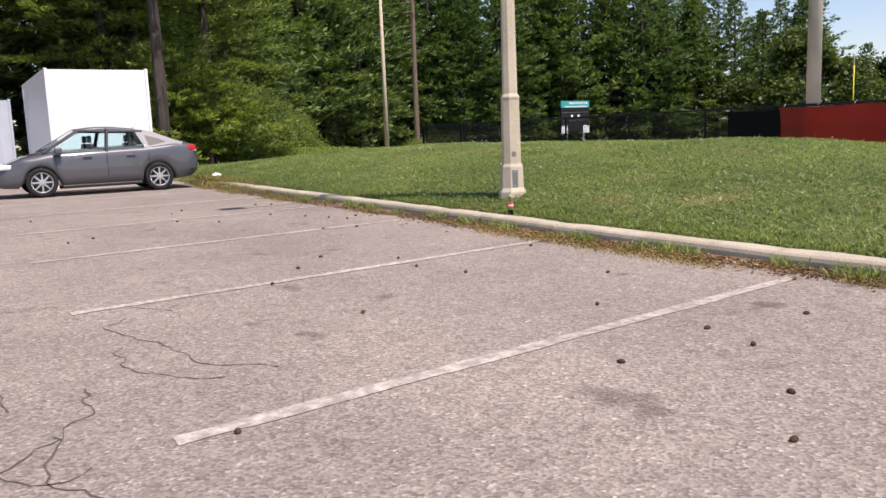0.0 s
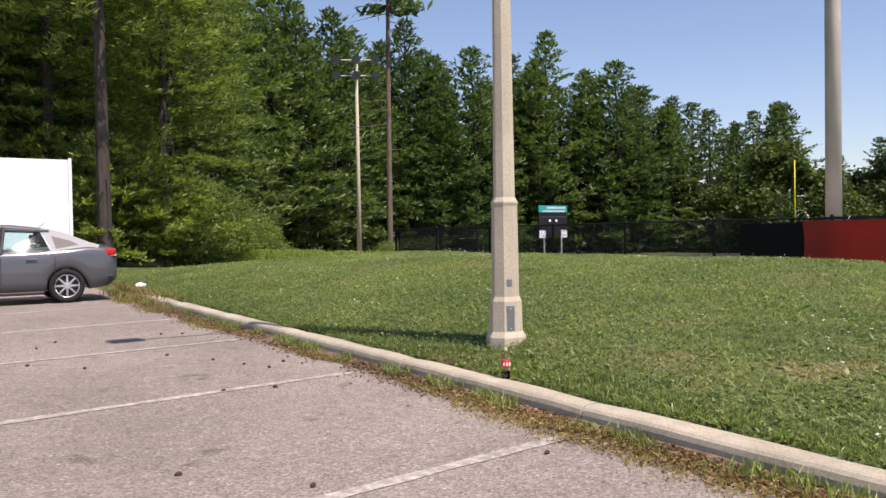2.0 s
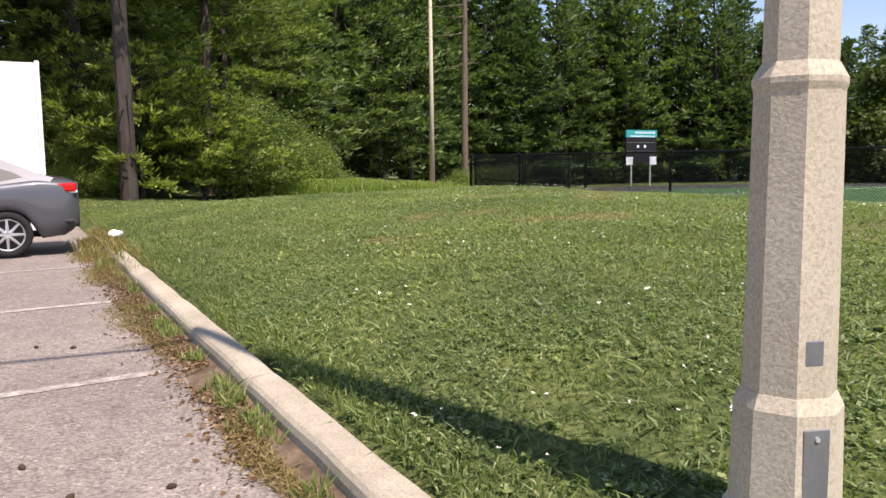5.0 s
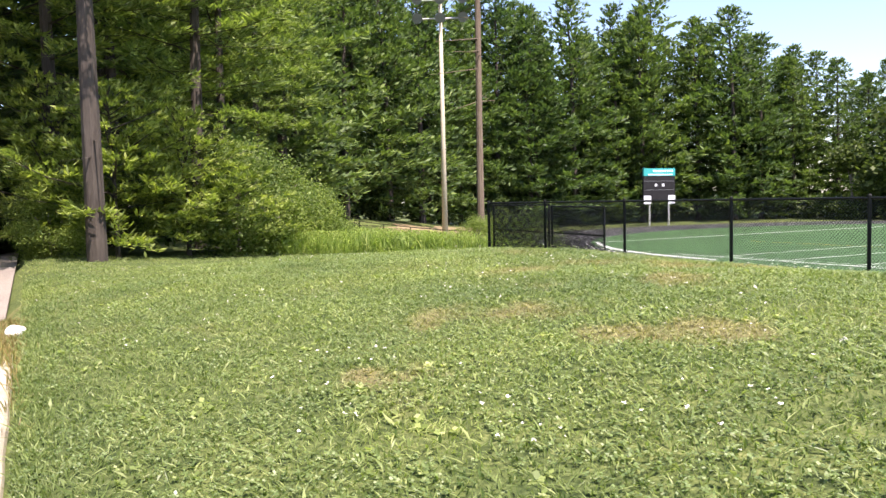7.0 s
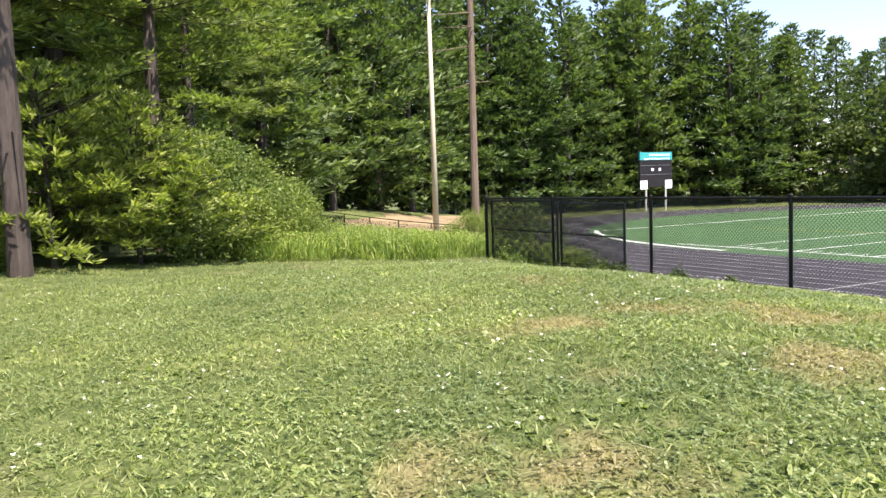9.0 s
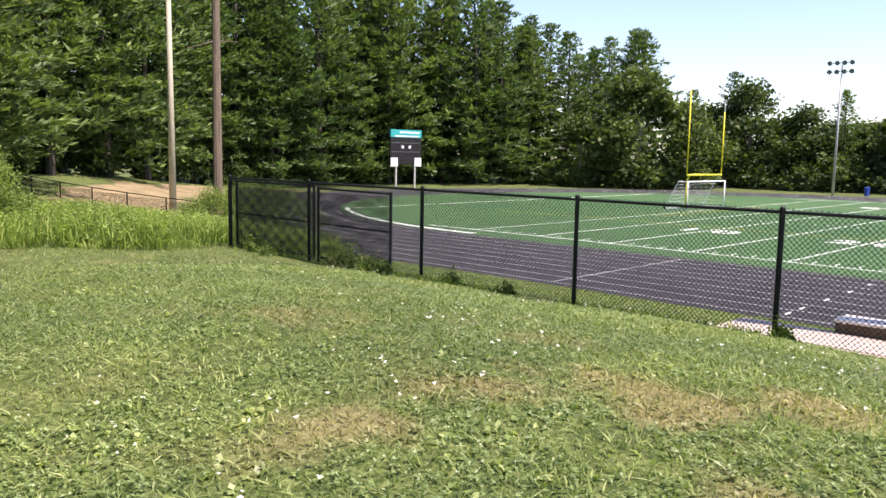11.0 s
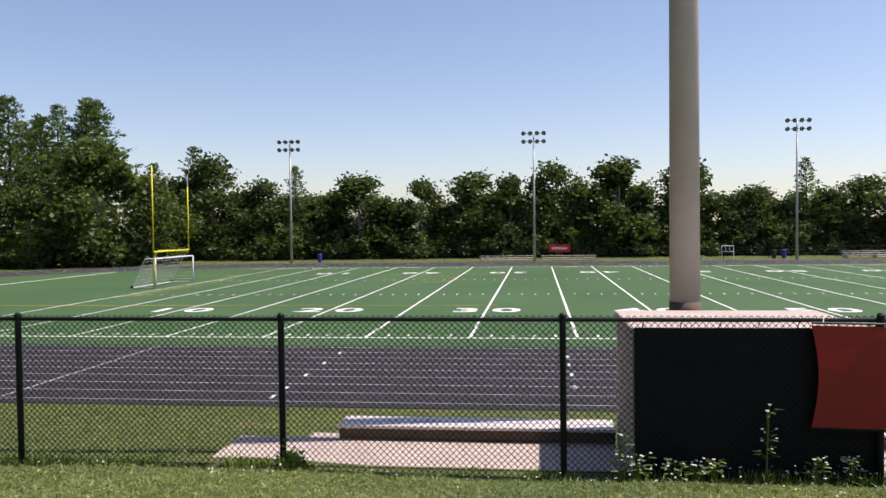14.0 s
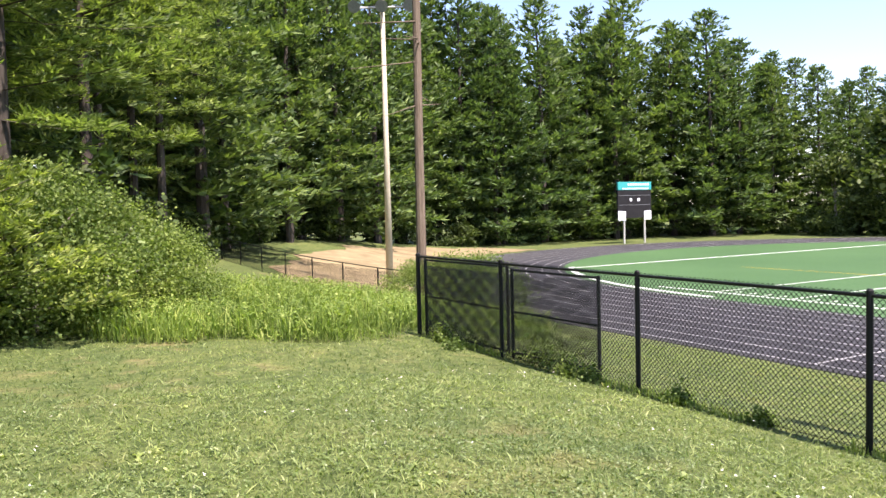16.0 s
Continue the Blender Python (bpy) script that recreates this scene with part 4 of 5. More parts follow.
container("storage_container", "plain white storage container standing behind the car", 17.9, 23.9, -41.69, -39.27, 2.95, M_WHITE_STEEL, False)
container("shipping_container", "blue-grey ribbed shipping container on the lot", 11.9, 17.95, -44.5, -42.05, 2.5, M_GREY_STEEL, True)


# ---- chain-link fence along the stands ----
def link_mesh(w, h, cell=0.066, r=0.0058):
    """Zigzag wires of a chain-link panel, w wide and h high, from the origin; neighbours mirror each other and meet at the knuckles."""
    verts, faces = [], []
    half_c = cell / 2
    nz = int(h / half_c)
    cols = int(w / half_c)
    offs = [(math.cos(a0) * r, math.sin(a0) * r) for a0 in (math.pi / 2, math.pi * 7 / 6, math.pi * 11 / 6)]
    for c in range(cols + 1):
        base = len(verts)
        for k in range(nz + 1):
            sgn = 1 if (k + c) % 2 else -1
            x = min(max(c * half_c + sgn * half_c / 2, 0.0), w)
            for ox, oy in offs:
                verts.append((x + ox, 0.003 * sgn + oy, k * half_c))
        for k in range(nz):
            for j in range(3):
                a_, b_ = base + 3 * k + j, base + 3 * k + (j + 1) % 3
                faces.append((a_, b_, b_ + 3, a_ + 3))
    me = bpy.data.meshes.new("chain_link")
    me.from_pydata(verts, [], faces)
    me.materials.append(M_BLACK)
    return me


FENCE_X = [15.21, 18.2, 21.47, 24.7, 27.66, 30.58, 33.6, 36.65, 39.7, 42.75, 45.8, 48.85]
FENCE_TOP, FENCE_H = 3.84, 1.60
fence = thing("chain_link_fence", "black vinyl-coated chain-link fence with top rail along the lawn", "fence", (0, FENCE_Y, FENCE_TOP - FENCE_H))
meshes = {}
for i, x in enumerate(FENCE_X):
    thick = 0.045 if i in (0,) else 0.034
    b0 = rod(B(), (x, 0, -0.25), (x, 0, FENCE_H + 0.0), thick, n=10)
    p0 = part("post", b0, M_BLACK, fence, smooth=False)
    part("post_cap", lathe(B(), [(thick + 0.004, 0), (thick + 0.004, 0.03), (thick * 0.6, 0.05)], 10), M_BLACK, p0).matrix_basis = pose(x, 0, FENCE_H)
    if i + 1 < len(FENCE_X):
        x1 = FENCE_X[i + 1]
        part("top_rail", rod(B(), (x, 0, FENCE_H - 0.02), (x1, 0, FENCE_H - 0.02), 0.021, n=8), M_BLACK, fence)
        w = round(x1 - x, 2)
        if w not in meshes:
            meshes[w] = link_mesh(w, FENCE_H + 0.07)
        ob = new("chain_link", meshes[w])
        ob.parent = fence
        ob.matrix_basis = pose(x, 0.03, -0.03)
        part("tension_wire", rod(B(), (x, 0.03, 0.03), (x1, 0.03, 0.03), 0.004, n=5), M_BLACK, fence)

# swing gate leaves folded back behind the fence
for (xa, ya, xb, yb, ztop, drop) in ((15.3, -25.72, 18.05, -25.6, 3.78, 0.0), (18.3, -25.68, 20.18, -25.4, 3.74, 0.02)):
    L = math.hypot(xb - xa, yb - ya)
    g = thing("gate_leaf", "black chain-link gate leaf with middle rail, swung open", "gate", (xa, ya, 2.2), math.degrees(math.atan2(yb - ya, xb - xa)), group="gate leaves")
    h = ztop - 2.2
    part("hinge_post", rod(B(), (0, 0, -0.2), (0, 0, h), 0.03, n=8), M_BLACK, g)
    part("end_post", rod(B(), (L, 0, -0.2 - drop), (L, 0, h - drop * 1.6), 0.03, n=8), M_BLACK, g)
    part("top_rail", rod(B(), (0, 0, h - 0.03), (L, 0, h - 0.03 - drop * 1.6), 0.021, n=8), M_BLACK, g)
    part("middle_rail", rod(B(), (0, 0, h * 0.52), (L, 0, h * 0.5 - drop), 0.018, n=8), M_BLACK, g)
    part("bottom_rail", rod(B(), (0, 0, 0.1), (L, 0, 0.08 - drop), 0.021, n=8), M_BLACK, g)
    for off in (0.0,):
        w = round(L, 1)
        if w not in meshes:
            meshes[w] = link_mesh(w, 1.42, 0.055, 0.0075)
        ob = new("chain_link", meshes[w])
        ob.parent = g
        ob.matrix_basis = pose(off * 0.6, 0.03 + off, 0.02)

# ---- black screen, red banner, plinth and column ----
def cloth(x0, x1, z_top, z_bot, y, bow, name, label, cat, mat, sag=0.02, amp=0.012, left_curve=0.0):
    verts, faces = [], []
    nx_, nz_ = 60, 18
    for side in (0, 1):
        for i in range(nx_ + 1):
            for k in range(nz_ + 1):
                f, g_ = i / nx_, k / nz_
                x = x0 + (x1 - x0) * f + left_curve * (1 - f) ** 6 * math.sin(math.pi * g_)
                z = z_top + (z_bot - z_top) * g_ - sag * math.sin(math.pi * ((f * 3) % 1)) * (1 - abs(2 * g_ - 1)) - sag * abs(math.sin(math.pi * f * 3))
                yy = y + amp * noise.noise((x * 1.3, z * 1.6, 2)) + bow * math.sin(math.pi * g_) - 0.006 * side
                verts.append((x, yy, z))
    n1 = nz_ + 1
    off = (nx_ + 1) * n1
    for i in range(nx_):
        for k in range(nz_):
            a_ = i * n1 + k
            faces.append((a_, a_ + 1, a_ + n1 + 1, a_ + n1))
            faces.append((off + a_, off + a_ + n1, off + a_ + n1 + 1, off + a_ + 1))
    me = bpy.data.meshes.new(name)
    me.from_pydata(verts, [], faces)
    me.materials.append(mat)
    for p in me.polygons:
        p.use_smooth = True
    return tagged(new(name, me), label, cat)


screen_cloth = cloth(31.29, 33.62, 3.72, 2.12, FENCE_Y + 0.06, 0.0, "black_screen", "black privacy screen tied to the chain-link fence", "screen", M_BLACK_SHEET, 0.004, 0.006)
ban = cloth(32.95, 39.6, 3.775, 2.79, FENCE_Y - 0.05, -0.015, "red_banner", "plain red cloth banner tied along the fence", "banner", M_RED, 0.015, 0.02, 0.06)
for z in (3.80, 2.775):
    b0 = B()
    for i in range(20):
        xa, xb = 32.95 + 6.65 * i / 20, 32.95 + 6.65 * (i + 1) / 20
        rod(b0, (xa, FENCE_Y - 0.055, z - 0.015 * abs(math.sin(math.pi * 3 * i / 20))), (xb, FENCE_Y - 0.055, z - 0.015 * abs(math.sin(math.pi * 3 * (i + 1) / 20))), 0.012, n=5)
    part("hem_rope", b0, M_BLACK, ban)
for k in range(8):
    x = 33.05 + 0.92 * k
    part("tie", rod(B(), (x, FENCE_Y - 0.06, 3.77), (x + 0.03, FENCE_Y, 3.85), 0.006, n=5), M_WHITE_STEEL, ban)
part("hem", block(B(), 31.3, 33.6, FENCE_Y + 0.05, FENCE_Y + 0.075, 3.69, 3.735, 0.006), M_BLACK, screen_cloth)
part("side_hem", block(B(), 33.585, 33.63, FENCE_Y + 0.05, FENCE_Y + 0.075, 2.14, 3.685, 0.006), M_BLACK, screen_cloth)
for k in range(7):
    x = 31.36 + 0.37 * k
    part("tie", rod(B(), (x, FENCE_Y + 0.05, 3.71), (x + 0.02, FENCE_Y - 0.02, 3.83), 0.005, n=5), M_BLACK, screen_cloth)
plinth = thing("column_plinth", "pale concrete box plinth behind the black screen", "plinth", (32.42, -24.9, 1.6))
part("plinth_body", block(B(), -1.14, 1.16, -0.82, 0.78, 0, 2.06, 0.015), M_PAD, plinth)
part("plinth_cap", block(B(), -1.16, 1.18, -0.85, 0.81, 2.062, 2.13, 0.015), M_PAD, plinth)
col = thing("light_column", "tall round grey-beige steel column rising behind the fence", "column", (32.22, -23.36, 1.5))
part("shaft", rod(B(), (0, 0, -0.5), (0, 0, 16), 0.195, 0.165, 28), M_COLUMN, col, smooth=True)
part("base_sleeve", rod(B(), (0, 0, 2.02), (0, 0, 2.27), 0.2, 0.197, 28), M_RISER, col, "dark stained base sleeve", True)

# ---- terraced stand behind the fence ----
for (xa, xb, nm) in ((26.55, 31.25, "left"), (33.7, 48.5, "right")):
    st = thing("terrace_pad", "pale concrete terrace pad behind the fence", "terrace", (xa, -25.7, 0), kind="structure")
    part("slab", block(B(), 0, xb - xa, 0.02, 1.55, 1.4, 2.13, 0.01), M_PAD, st)
    part("lower_slab", block(B(), -0.35 + 0.9, xb - xa, 1.56, 2.9, 1.0, 1.83, 0.01), M_PAD, st)
    shift = 1.3 if nm == "left" else 0.02
    bench = thing("stand_bench", "aluminium plank bench on a concrete step coloured dark for shade", "bench", (xa + shift, -24.28, 2.13), group="stand benches")
    L = xb - xa - shift
    # the risers' dark brown stands in for the shade below the planks
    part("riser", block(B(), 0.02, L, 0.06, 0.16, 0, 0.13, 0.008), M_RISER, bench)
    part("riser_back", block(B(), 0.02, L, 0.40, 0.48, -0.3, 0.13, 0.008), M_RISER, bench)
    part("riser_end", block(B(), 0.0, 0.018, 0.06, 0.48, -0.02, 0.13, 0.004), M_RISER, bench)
    for k in range(2):
        part("seat_plank", block(B(), 0.0, L, 0.0 + 0.26 * k, 0.23 + 0.26 * k, 0.15, 0.19, 0.008), M_ALU, bench)
    for k in range(int(L / 1.5) + 1):
        part("bracket", block(B(), 0.1 + 1.5 * k, 0.14 + 1.5 * k, 0.03, 0.46, 0.131, 0.149), M_GALV, bench)

# ---- goal posts, soccer goal ----
gp = thing("goal_post", "yellow gooseneck football goal posts on the turf", "goal posts", (-0.25, 29.95, 0))
part("upright_base", rod(B(), (-1.6, 0, -0.2), (-1.6, 0, 2.4), 0.085, n=12), M_GOAL_YELLOW, gp, smooth=True)
b0 = B()
for k in range(6):
    a0, a1 = math.pi / 2 * k / 6, math.pi / 2 * (k + 1) / 6
    rod(b0, (-0.95 - 0.65 * math.cos(a0), 0, 2.4 + 0.65 * math.sin(a0)), (-0.95 - 0.65 * math.cos(a1), 0, 2.4 + 0.65 * math.sin(a1)), 0.085, n=10)
rod(b0, (-0.95, 0, 3.05), (0, 0, 3.05), 0.085, n=10)
part("gooseneck", b0, M_GOAL_YELLOW, gp)
part("crossbar", rod(B(), (0, -3.25, 3.05), (0, 3.25, 3.05), 0.075, n=12), M_GOAL_YELLOW, gp, smooth=True)
part("upright", rod(B(), (0, -3.25, 3.05), (0, -3.25, 10.0), 0.055, n=10), M_GOAL_YELLOW, gp, smooth=True)
part("upright", rod(B(), (0, 3.25, 3.05), (0, 3.25, 8.6), 0.055, n=10), M_GOAL_YELLOW, gp, smooth=True)
part("upright_tip", rod(B(), (0, 3.25, 8.6), (0, 3.25, 9.6), 0.05, n=10), M_GALV, gp)

sg = thing("soccer_goal", "white portable soccer goal with white net on the turf", "soccer goal", (-1.0, 32.1, 0))
W2, GH, GD = 3.6, 2.44, 2.1
for s in (-1, 1):
    part("goal_upright", rod(B(), (0, s * W2, 0), (0, s * W2, GH), 0.06, n=10), M_WHITE_STEEL, sg, smooth=True)
    part("ground_bar", rod(B(), (0, s * W2, 0.05), (-GD, s * W2, 0.05), 0.04, n=8), M_WHITE_STEEL, sg)
    part("back_stay", rod(B(), (-GD, s * W2, 0.05), (-0.9, s * W2, GH - 0.02), 0.03, n=8), M_WHITE_STEEL, sg)
    part("top_stay", rod(B(), (0, s * W2, GH), (-0.9, s * W2, GH - 0.02), 0.03, n=8), M_WHITE_STEEL, sg)
    part("goal_wheel", rod(B(), (-GD, s * W2 - 0.05, 0.1), (-GD, s * W2 + 0.05, 0.1), 0.12, n=14), M_DARK, sg)
part("goal_crossbar", rod(B(), (0, -W2, GH), (0, W2, GH), 0.06, n=10), M_WHITE_STEEL, sg, smooth=True)
part("rear_bar", rod(B(), (-GD, -W2, 0.05), (-GD, W2, 0.05), 0.04, n=8), M_WHITE_STEEL, sg)
b0 = B()
for k in range(25):
    y = -W2 + 2 * W2 * k / 24
    rod(b0, (-0.9, y, GH - 0.02), (-GD, y, 0.05), 0.006, n=3, caps=False)
    rod(b0, (0, y, GH), (-0.9, y, GH - 0.02), 0.006, n=3, caps=False)
for k in range(9):
    f = k / 8
    rod(b0, (-0.9 - (GD - 0.9) * f, -W2, GH * (1 - f) + 0.03), (-0.9 - (GD - 0.9) * f, W2, GH * (1 - f) + 0.03), 0.006, n=3, caps=False)
    for s in (-1, 1):
        rod(b0, (0, s * W2, GH * (1 - f) + 0.03), (-0.9 - (GD - 0.9) * f, s * W2, GH * (1 - f) + 0.03), 0.006, n=3, caps=False)
part("net", b0, M_WHITE_STEEL, sg)

# ---- scoreboard behind the end zone ----
M_TEAL = worn("teal_sign_paint", (0.02, 0.30, 0.30), 0.5, 0, 1, 0.1, 0.02, 40)
M_SIGN_WHITE = worn("white_sign_panel", (0.75, 0.78, 0.85), 0.5, 0, 1, 0.06, 0.02, 40)
sb = thing("scoreboard", "black scoreboard with a teal header on two pale posts", "scoreboard", (-43.4, 35.2, 0.05), 0)
sb.scale = (1, 0.95, 1)
part("panel", block(B(), -0.25, 0, -2.85, 2.85, 3.0, 6.4, 0.02), M_BLACK_SHEET, sb)
hdr = part("header", block(B(), -0.22, 0.05, -2.85, 2.85, 6.42, 7.4, 0.02), M_TEAL, sb, "teal header board")
for k in range(9):
    part("letter_bar", block(B(), 0.052, 0.06, -1.2 + 0.42 * k, -0.95 + 0.42 * k, 6.95, 7.2), M_SIGN_WHITE, hdr)
for k in range(12):
    part("letter_bar", block(B(), 0.052, 0.06, -2.1 + 0.38 * k, -1.85 + 0.38 * k, 6.5, 6.68), M_SIGN_WHITE, hdr)
for s in (-1, 1):
    part("post", block(B(), -0.2, -0.02, s * 1.75 - 0.12, s * 1.75 + 0.12, -0.2, 3.0, 0.02), M_GALV, sb)
    part("small_panel", block(B(), 0.01, 0.05, s * 2.2 - 0.62, s * 2.2 + 0.62, 2.75, 3.85, 0.01), M_SIGN_WHITE, sb, "small white sponsor panel")
    part("score_digit", block(B(), 0.004, 0.03, s * 0.65 - 0.2, s * 0.65 + 0.2, 5.05, 5.4, 0.01), M_SIGN_WHITE, sb)
for z in (4.6, 5.75):
    part("panel_seam", block(B(), 0.003, 0.012, -2.7, 2.7, z - 0.02, z + 0.02), M_PLATE, sb)

# ---- floodlight poles ----
def flood(name, label, x, y, H, z0=0.0, turn=0, lamps=4, mat=None):
    t = thing(name, label, "floodlight pole", (x, y, z0), turn, group="floodlight poles")
    part("mast", rod(B(), (0, 0, -0.3), (0, 0, H), 0.19, 0.09, 14), mat or M_GALV, t, smooth=True)
    for k, z in enumerate((H - 0.15, H - 1.25)):
        part("cross_arm", rod(B(), (-1.5, 0, z), (1.5, 0, z), 0.05, n=8), M_GALV, t)
        for i in range(lamps):
            xx = -1.35 + 2.7 * i / (lamps - 1)
            b1 = B()
            lathe(b1, [(0.08, 0), (0.14, 0.08), (0.3, 0.42), (0.31, 0.46)], 14)
            fl = part("floodlight", b1, M_PLATE, t)
            fl.matrix_basis = pose(xx, -0.12, z + 0.12, 115, 0, 0)
    return t


for x, H in ((-3.95, 17.1), (30.0, 17.45), (64.05, 18.25), (98.2, 18.6)):
    flood("floodlight_pole", "slim grey floodlight pole with eight lamps beside the far track", x, 74.5, H)
flood("floodlight_pole", "pale concrete floodlight pole at the edge of the wood", -6.5, -16.0, 15.4, float(land(-6.5, -16)), 60, 3, M_POST)

# ---- far side of the field ----
M_BLUE = worn("blue_plastic", (0.02, 0.05, 0.32), 0.5, 0, 3, 0.15, 0.02, 40)


def bleacher(x0, x1, y, rows):
    t = thing("bleacher", "low white aluminium bleacher beside the far track", "bleacher", (x0, y, 0), group="far bleachers")
    L = x1 - x0
    for r in range(rows):
        part("seat_plank", block(B(), 0, L, 0.7 * r, 0.7 * r + 0.28, 0.38 + 0.25 * r, 0.43 + 0.25 * r, 0.01), M_ALU, t)
        part("foot_plank", block(B(), 0, L, 0.7 * r + 0.3, 0.7 * r + 0.55, 0.12 + 0.25 * r, 0.16 + 0.25 * r, 0.01), M_ALU, t)
    for k in range(4):
        x = 0.3 + (L - 0.6) * k / 3
        part("leg_frame", block(B(), x - 0.03, x + 0.03, 0.05, 0.7 * rows - 0.2, 0, 0.12 + 0.12 * rows, 0.01), M_GALV, t)


bleacher(22.4, 29.9, 76.2, 2)
bleacher(31.0, 38.4, 76.2, 2)
bleacher(71.0, 82.5, 77.0, 3)
bleacher(50.5, 53.0, 77.5, 1)


def bin_(x, y, mat, label):
    t = thing("waste_bin", label, "bin", (x, y, 0), group="waste bins")
    part("tub", lathe(B(), [(0.27, 0), (0.33, 1.0), (0.35, 1.02), (0.35, 1.06)], 16), mat, t, smooth=False)
    part("lid", lathe(B(), [(0.36, 1.06), (0.36, 1.1), (0.2, 1.17)], 16), mat, t)


bin_(-0.3, 76.0, M_BLUE, "blue plastic waste bin beside the far track")
bin_(62.3, 78.5, M_DARK, "dark plastic waste bin beside the far track")
bin_(63.6, 78.5, M_BLUE, "dark blue plastic waste bin by the floodlight pole")
fr = thing("target_frame", "white tubular training frame standing beside the far track", "training frame", (56.6, 80.0, 0))
for x in (-0.8, 0.8):
    part("frame_leg", rod(B(), (x, 0, 0), (x, 0.2, 1.7), 0.05, n=8), M_WHITE_STEEL, fr)
for z in (0.9, 1.7):
    part("frame_rail", rod(B(), (-0.8, 0.1 * z, z), (0.8, 0.1 * z, z), 0.05, n=8), M_WHITE_STEEL, fr)
for x in (-0.27, 0.27):
    part("frame_bar", rod(B(), (x, 0.09, 0.9), (x, 0.18, 1.7), 0.04, n=8), M_WHITE_STEEL, fr)
sgn = thing("far_banner", "small red banner with pale lettering on the far fence", "banner", (33.5, 79.9, 0))
part("cloth", block(B(), -1.5, 1.5, -0.02, 0.02, 1.05, 2.1, 0.005), M_RED, sgn)
b0 = B()
for k in range(7):
    block(b0, -1.1 + 0.32 * k, -0.88 + 0.32 * k, -0.03, -0.022, 1.4, 1.75)
part("banner_lettering", b0, M_SIGN_WHITE, sgn)
ff = thing("far_fence", "black post-and-rail fence behind the far track", "fence", (0, 80, 0))
for k in range(52):
    part("post", rod(B(), (-28 + 3 * k, 0, -0.2), (-28 + 3 * k, 0, 1.55), 0.03, n=6), M_BLACK, ff)
part("top_rail", rod(B(), (-28, 0, 1.5), (125, 0, 1.5), 0.025, n=6), M_BLACK, ff)
for k in range(3):
    part("rail_wire", rod(B(), (-28, 0, 0.3 + 0.4 * k), (125, 0, 0.3 + 0.4 * k), 0.012, n=4), M_BLACK, ff)

# ---- low fence by the wood ----
lf = thing("low_fence", "low black chain-link fence along the wood's edge", "fence", (9.0, -18.8, 0), 185.7)
for k in range(10):
    x = 3.0 * k
    px, py = 9 + x * math.cos(radians(185.7)), -18.8 + x * math.sin(radians(185.7))
    z = float(land(px, py))
    part("post", rod(B(), (x, 0, z - 0.2), (x, 0, z + 1.3), 0.03, n=8), M_BLACK, lf)
    if k < 9:
        qx, qy = px + 3 * math.cos(radians(185.7)), py + 3 * math.sin(radians(185.7))
        z1 = float(land(qx, qy))
        part("top_rail", rod(B(), (x, 0, z + 1.28), (x + 3, 0, z1 + 1.28), 0.022, n=6), M_BLACK, lf)
        if 3.0 not in meshes:
            meshes[3.0] = link_mesh(3.0, 1.25, 0.09, 0.006)
        ob = new("chain_link", meshes[3.0])
        ob.parent = lf
        ob.matrix_basis = pose(x, 0.02, min(z, z1))

# ---- power pylons on the horizon ----
def pylon():
    t = thing("power_pylon", "distant grey lattice power pylon beyond the trees", "pylon", group="power pylons")
    b0 = B()
    H, w = 52, 4.5
    legs = []
    for sx in (-1, 1):
        for sy in (-1, 1):
            rod(b0, (sx * w, sy * w, -2), (sx * 1.0, sy * 1.0, 34), 0.28, n=4)
            rod(b0, (sx * 1.0, sy * 1.0, 34), (sx * 0.6, sy * 0.6, H), 0.22, n=4)
    z, s = 0, 1
    while z < H - 4:
        z2 = z + 5
        wa, wb = (w - 3.5 * z / 34 if z < 34 else 1.0), (w - 3.5 * z2 / 34 if z2 < 34 else 0.9)
        for sy in (-1, 1):
            rod(b0, (-wa, sy * wa, z), (wb, sy * wb, z2), 0.15, n=3)
            rod(b0, (wa, sy * wa, z), (-wb, sy * wb, z2), 0.15, n=3)
        z = z2
    part("lattice_mast", b0, M_GALV, t)
    for z, r in ((36, 8), (43, 10.5), (50, 8)):
        b0 = B()
        for s in (-1, 1):
            rod(b0, (0, 0, z + 1.6), (s * r, 0, z), 0.2, n=4)
            rod(b0, (0, 0, z), (s * r, 0, z), 0.2, n=4)
            rod(b0, (s * r, 0, z), (s * r, 0, z - 2.2), 0.14, n=4)
        part("cross_arm", b0, M_GALV, t)
    return t


pyl = pylon()
for az, d in ((26.75, 570), (30.6, 560), (20.9, 960), (24.1, 940), (30.2, 880), (28.3, 1080), (32.6, 960), (29.4, 1300), (33.6, 1200)):
    a0 = radians(az)
    copy_thing(pyl, pose(30.5 + d * math.sin(a0), -34.4 + d * math.cos(a0), -3, 0, 0, -az + 12) @ Matrix.Diagonal((1.15, 1.15, 1.15, 1)))
for c in list(pyl.children):
    bpy.data.objects.remove(c)
bpy.data.objects.remove(pyl)


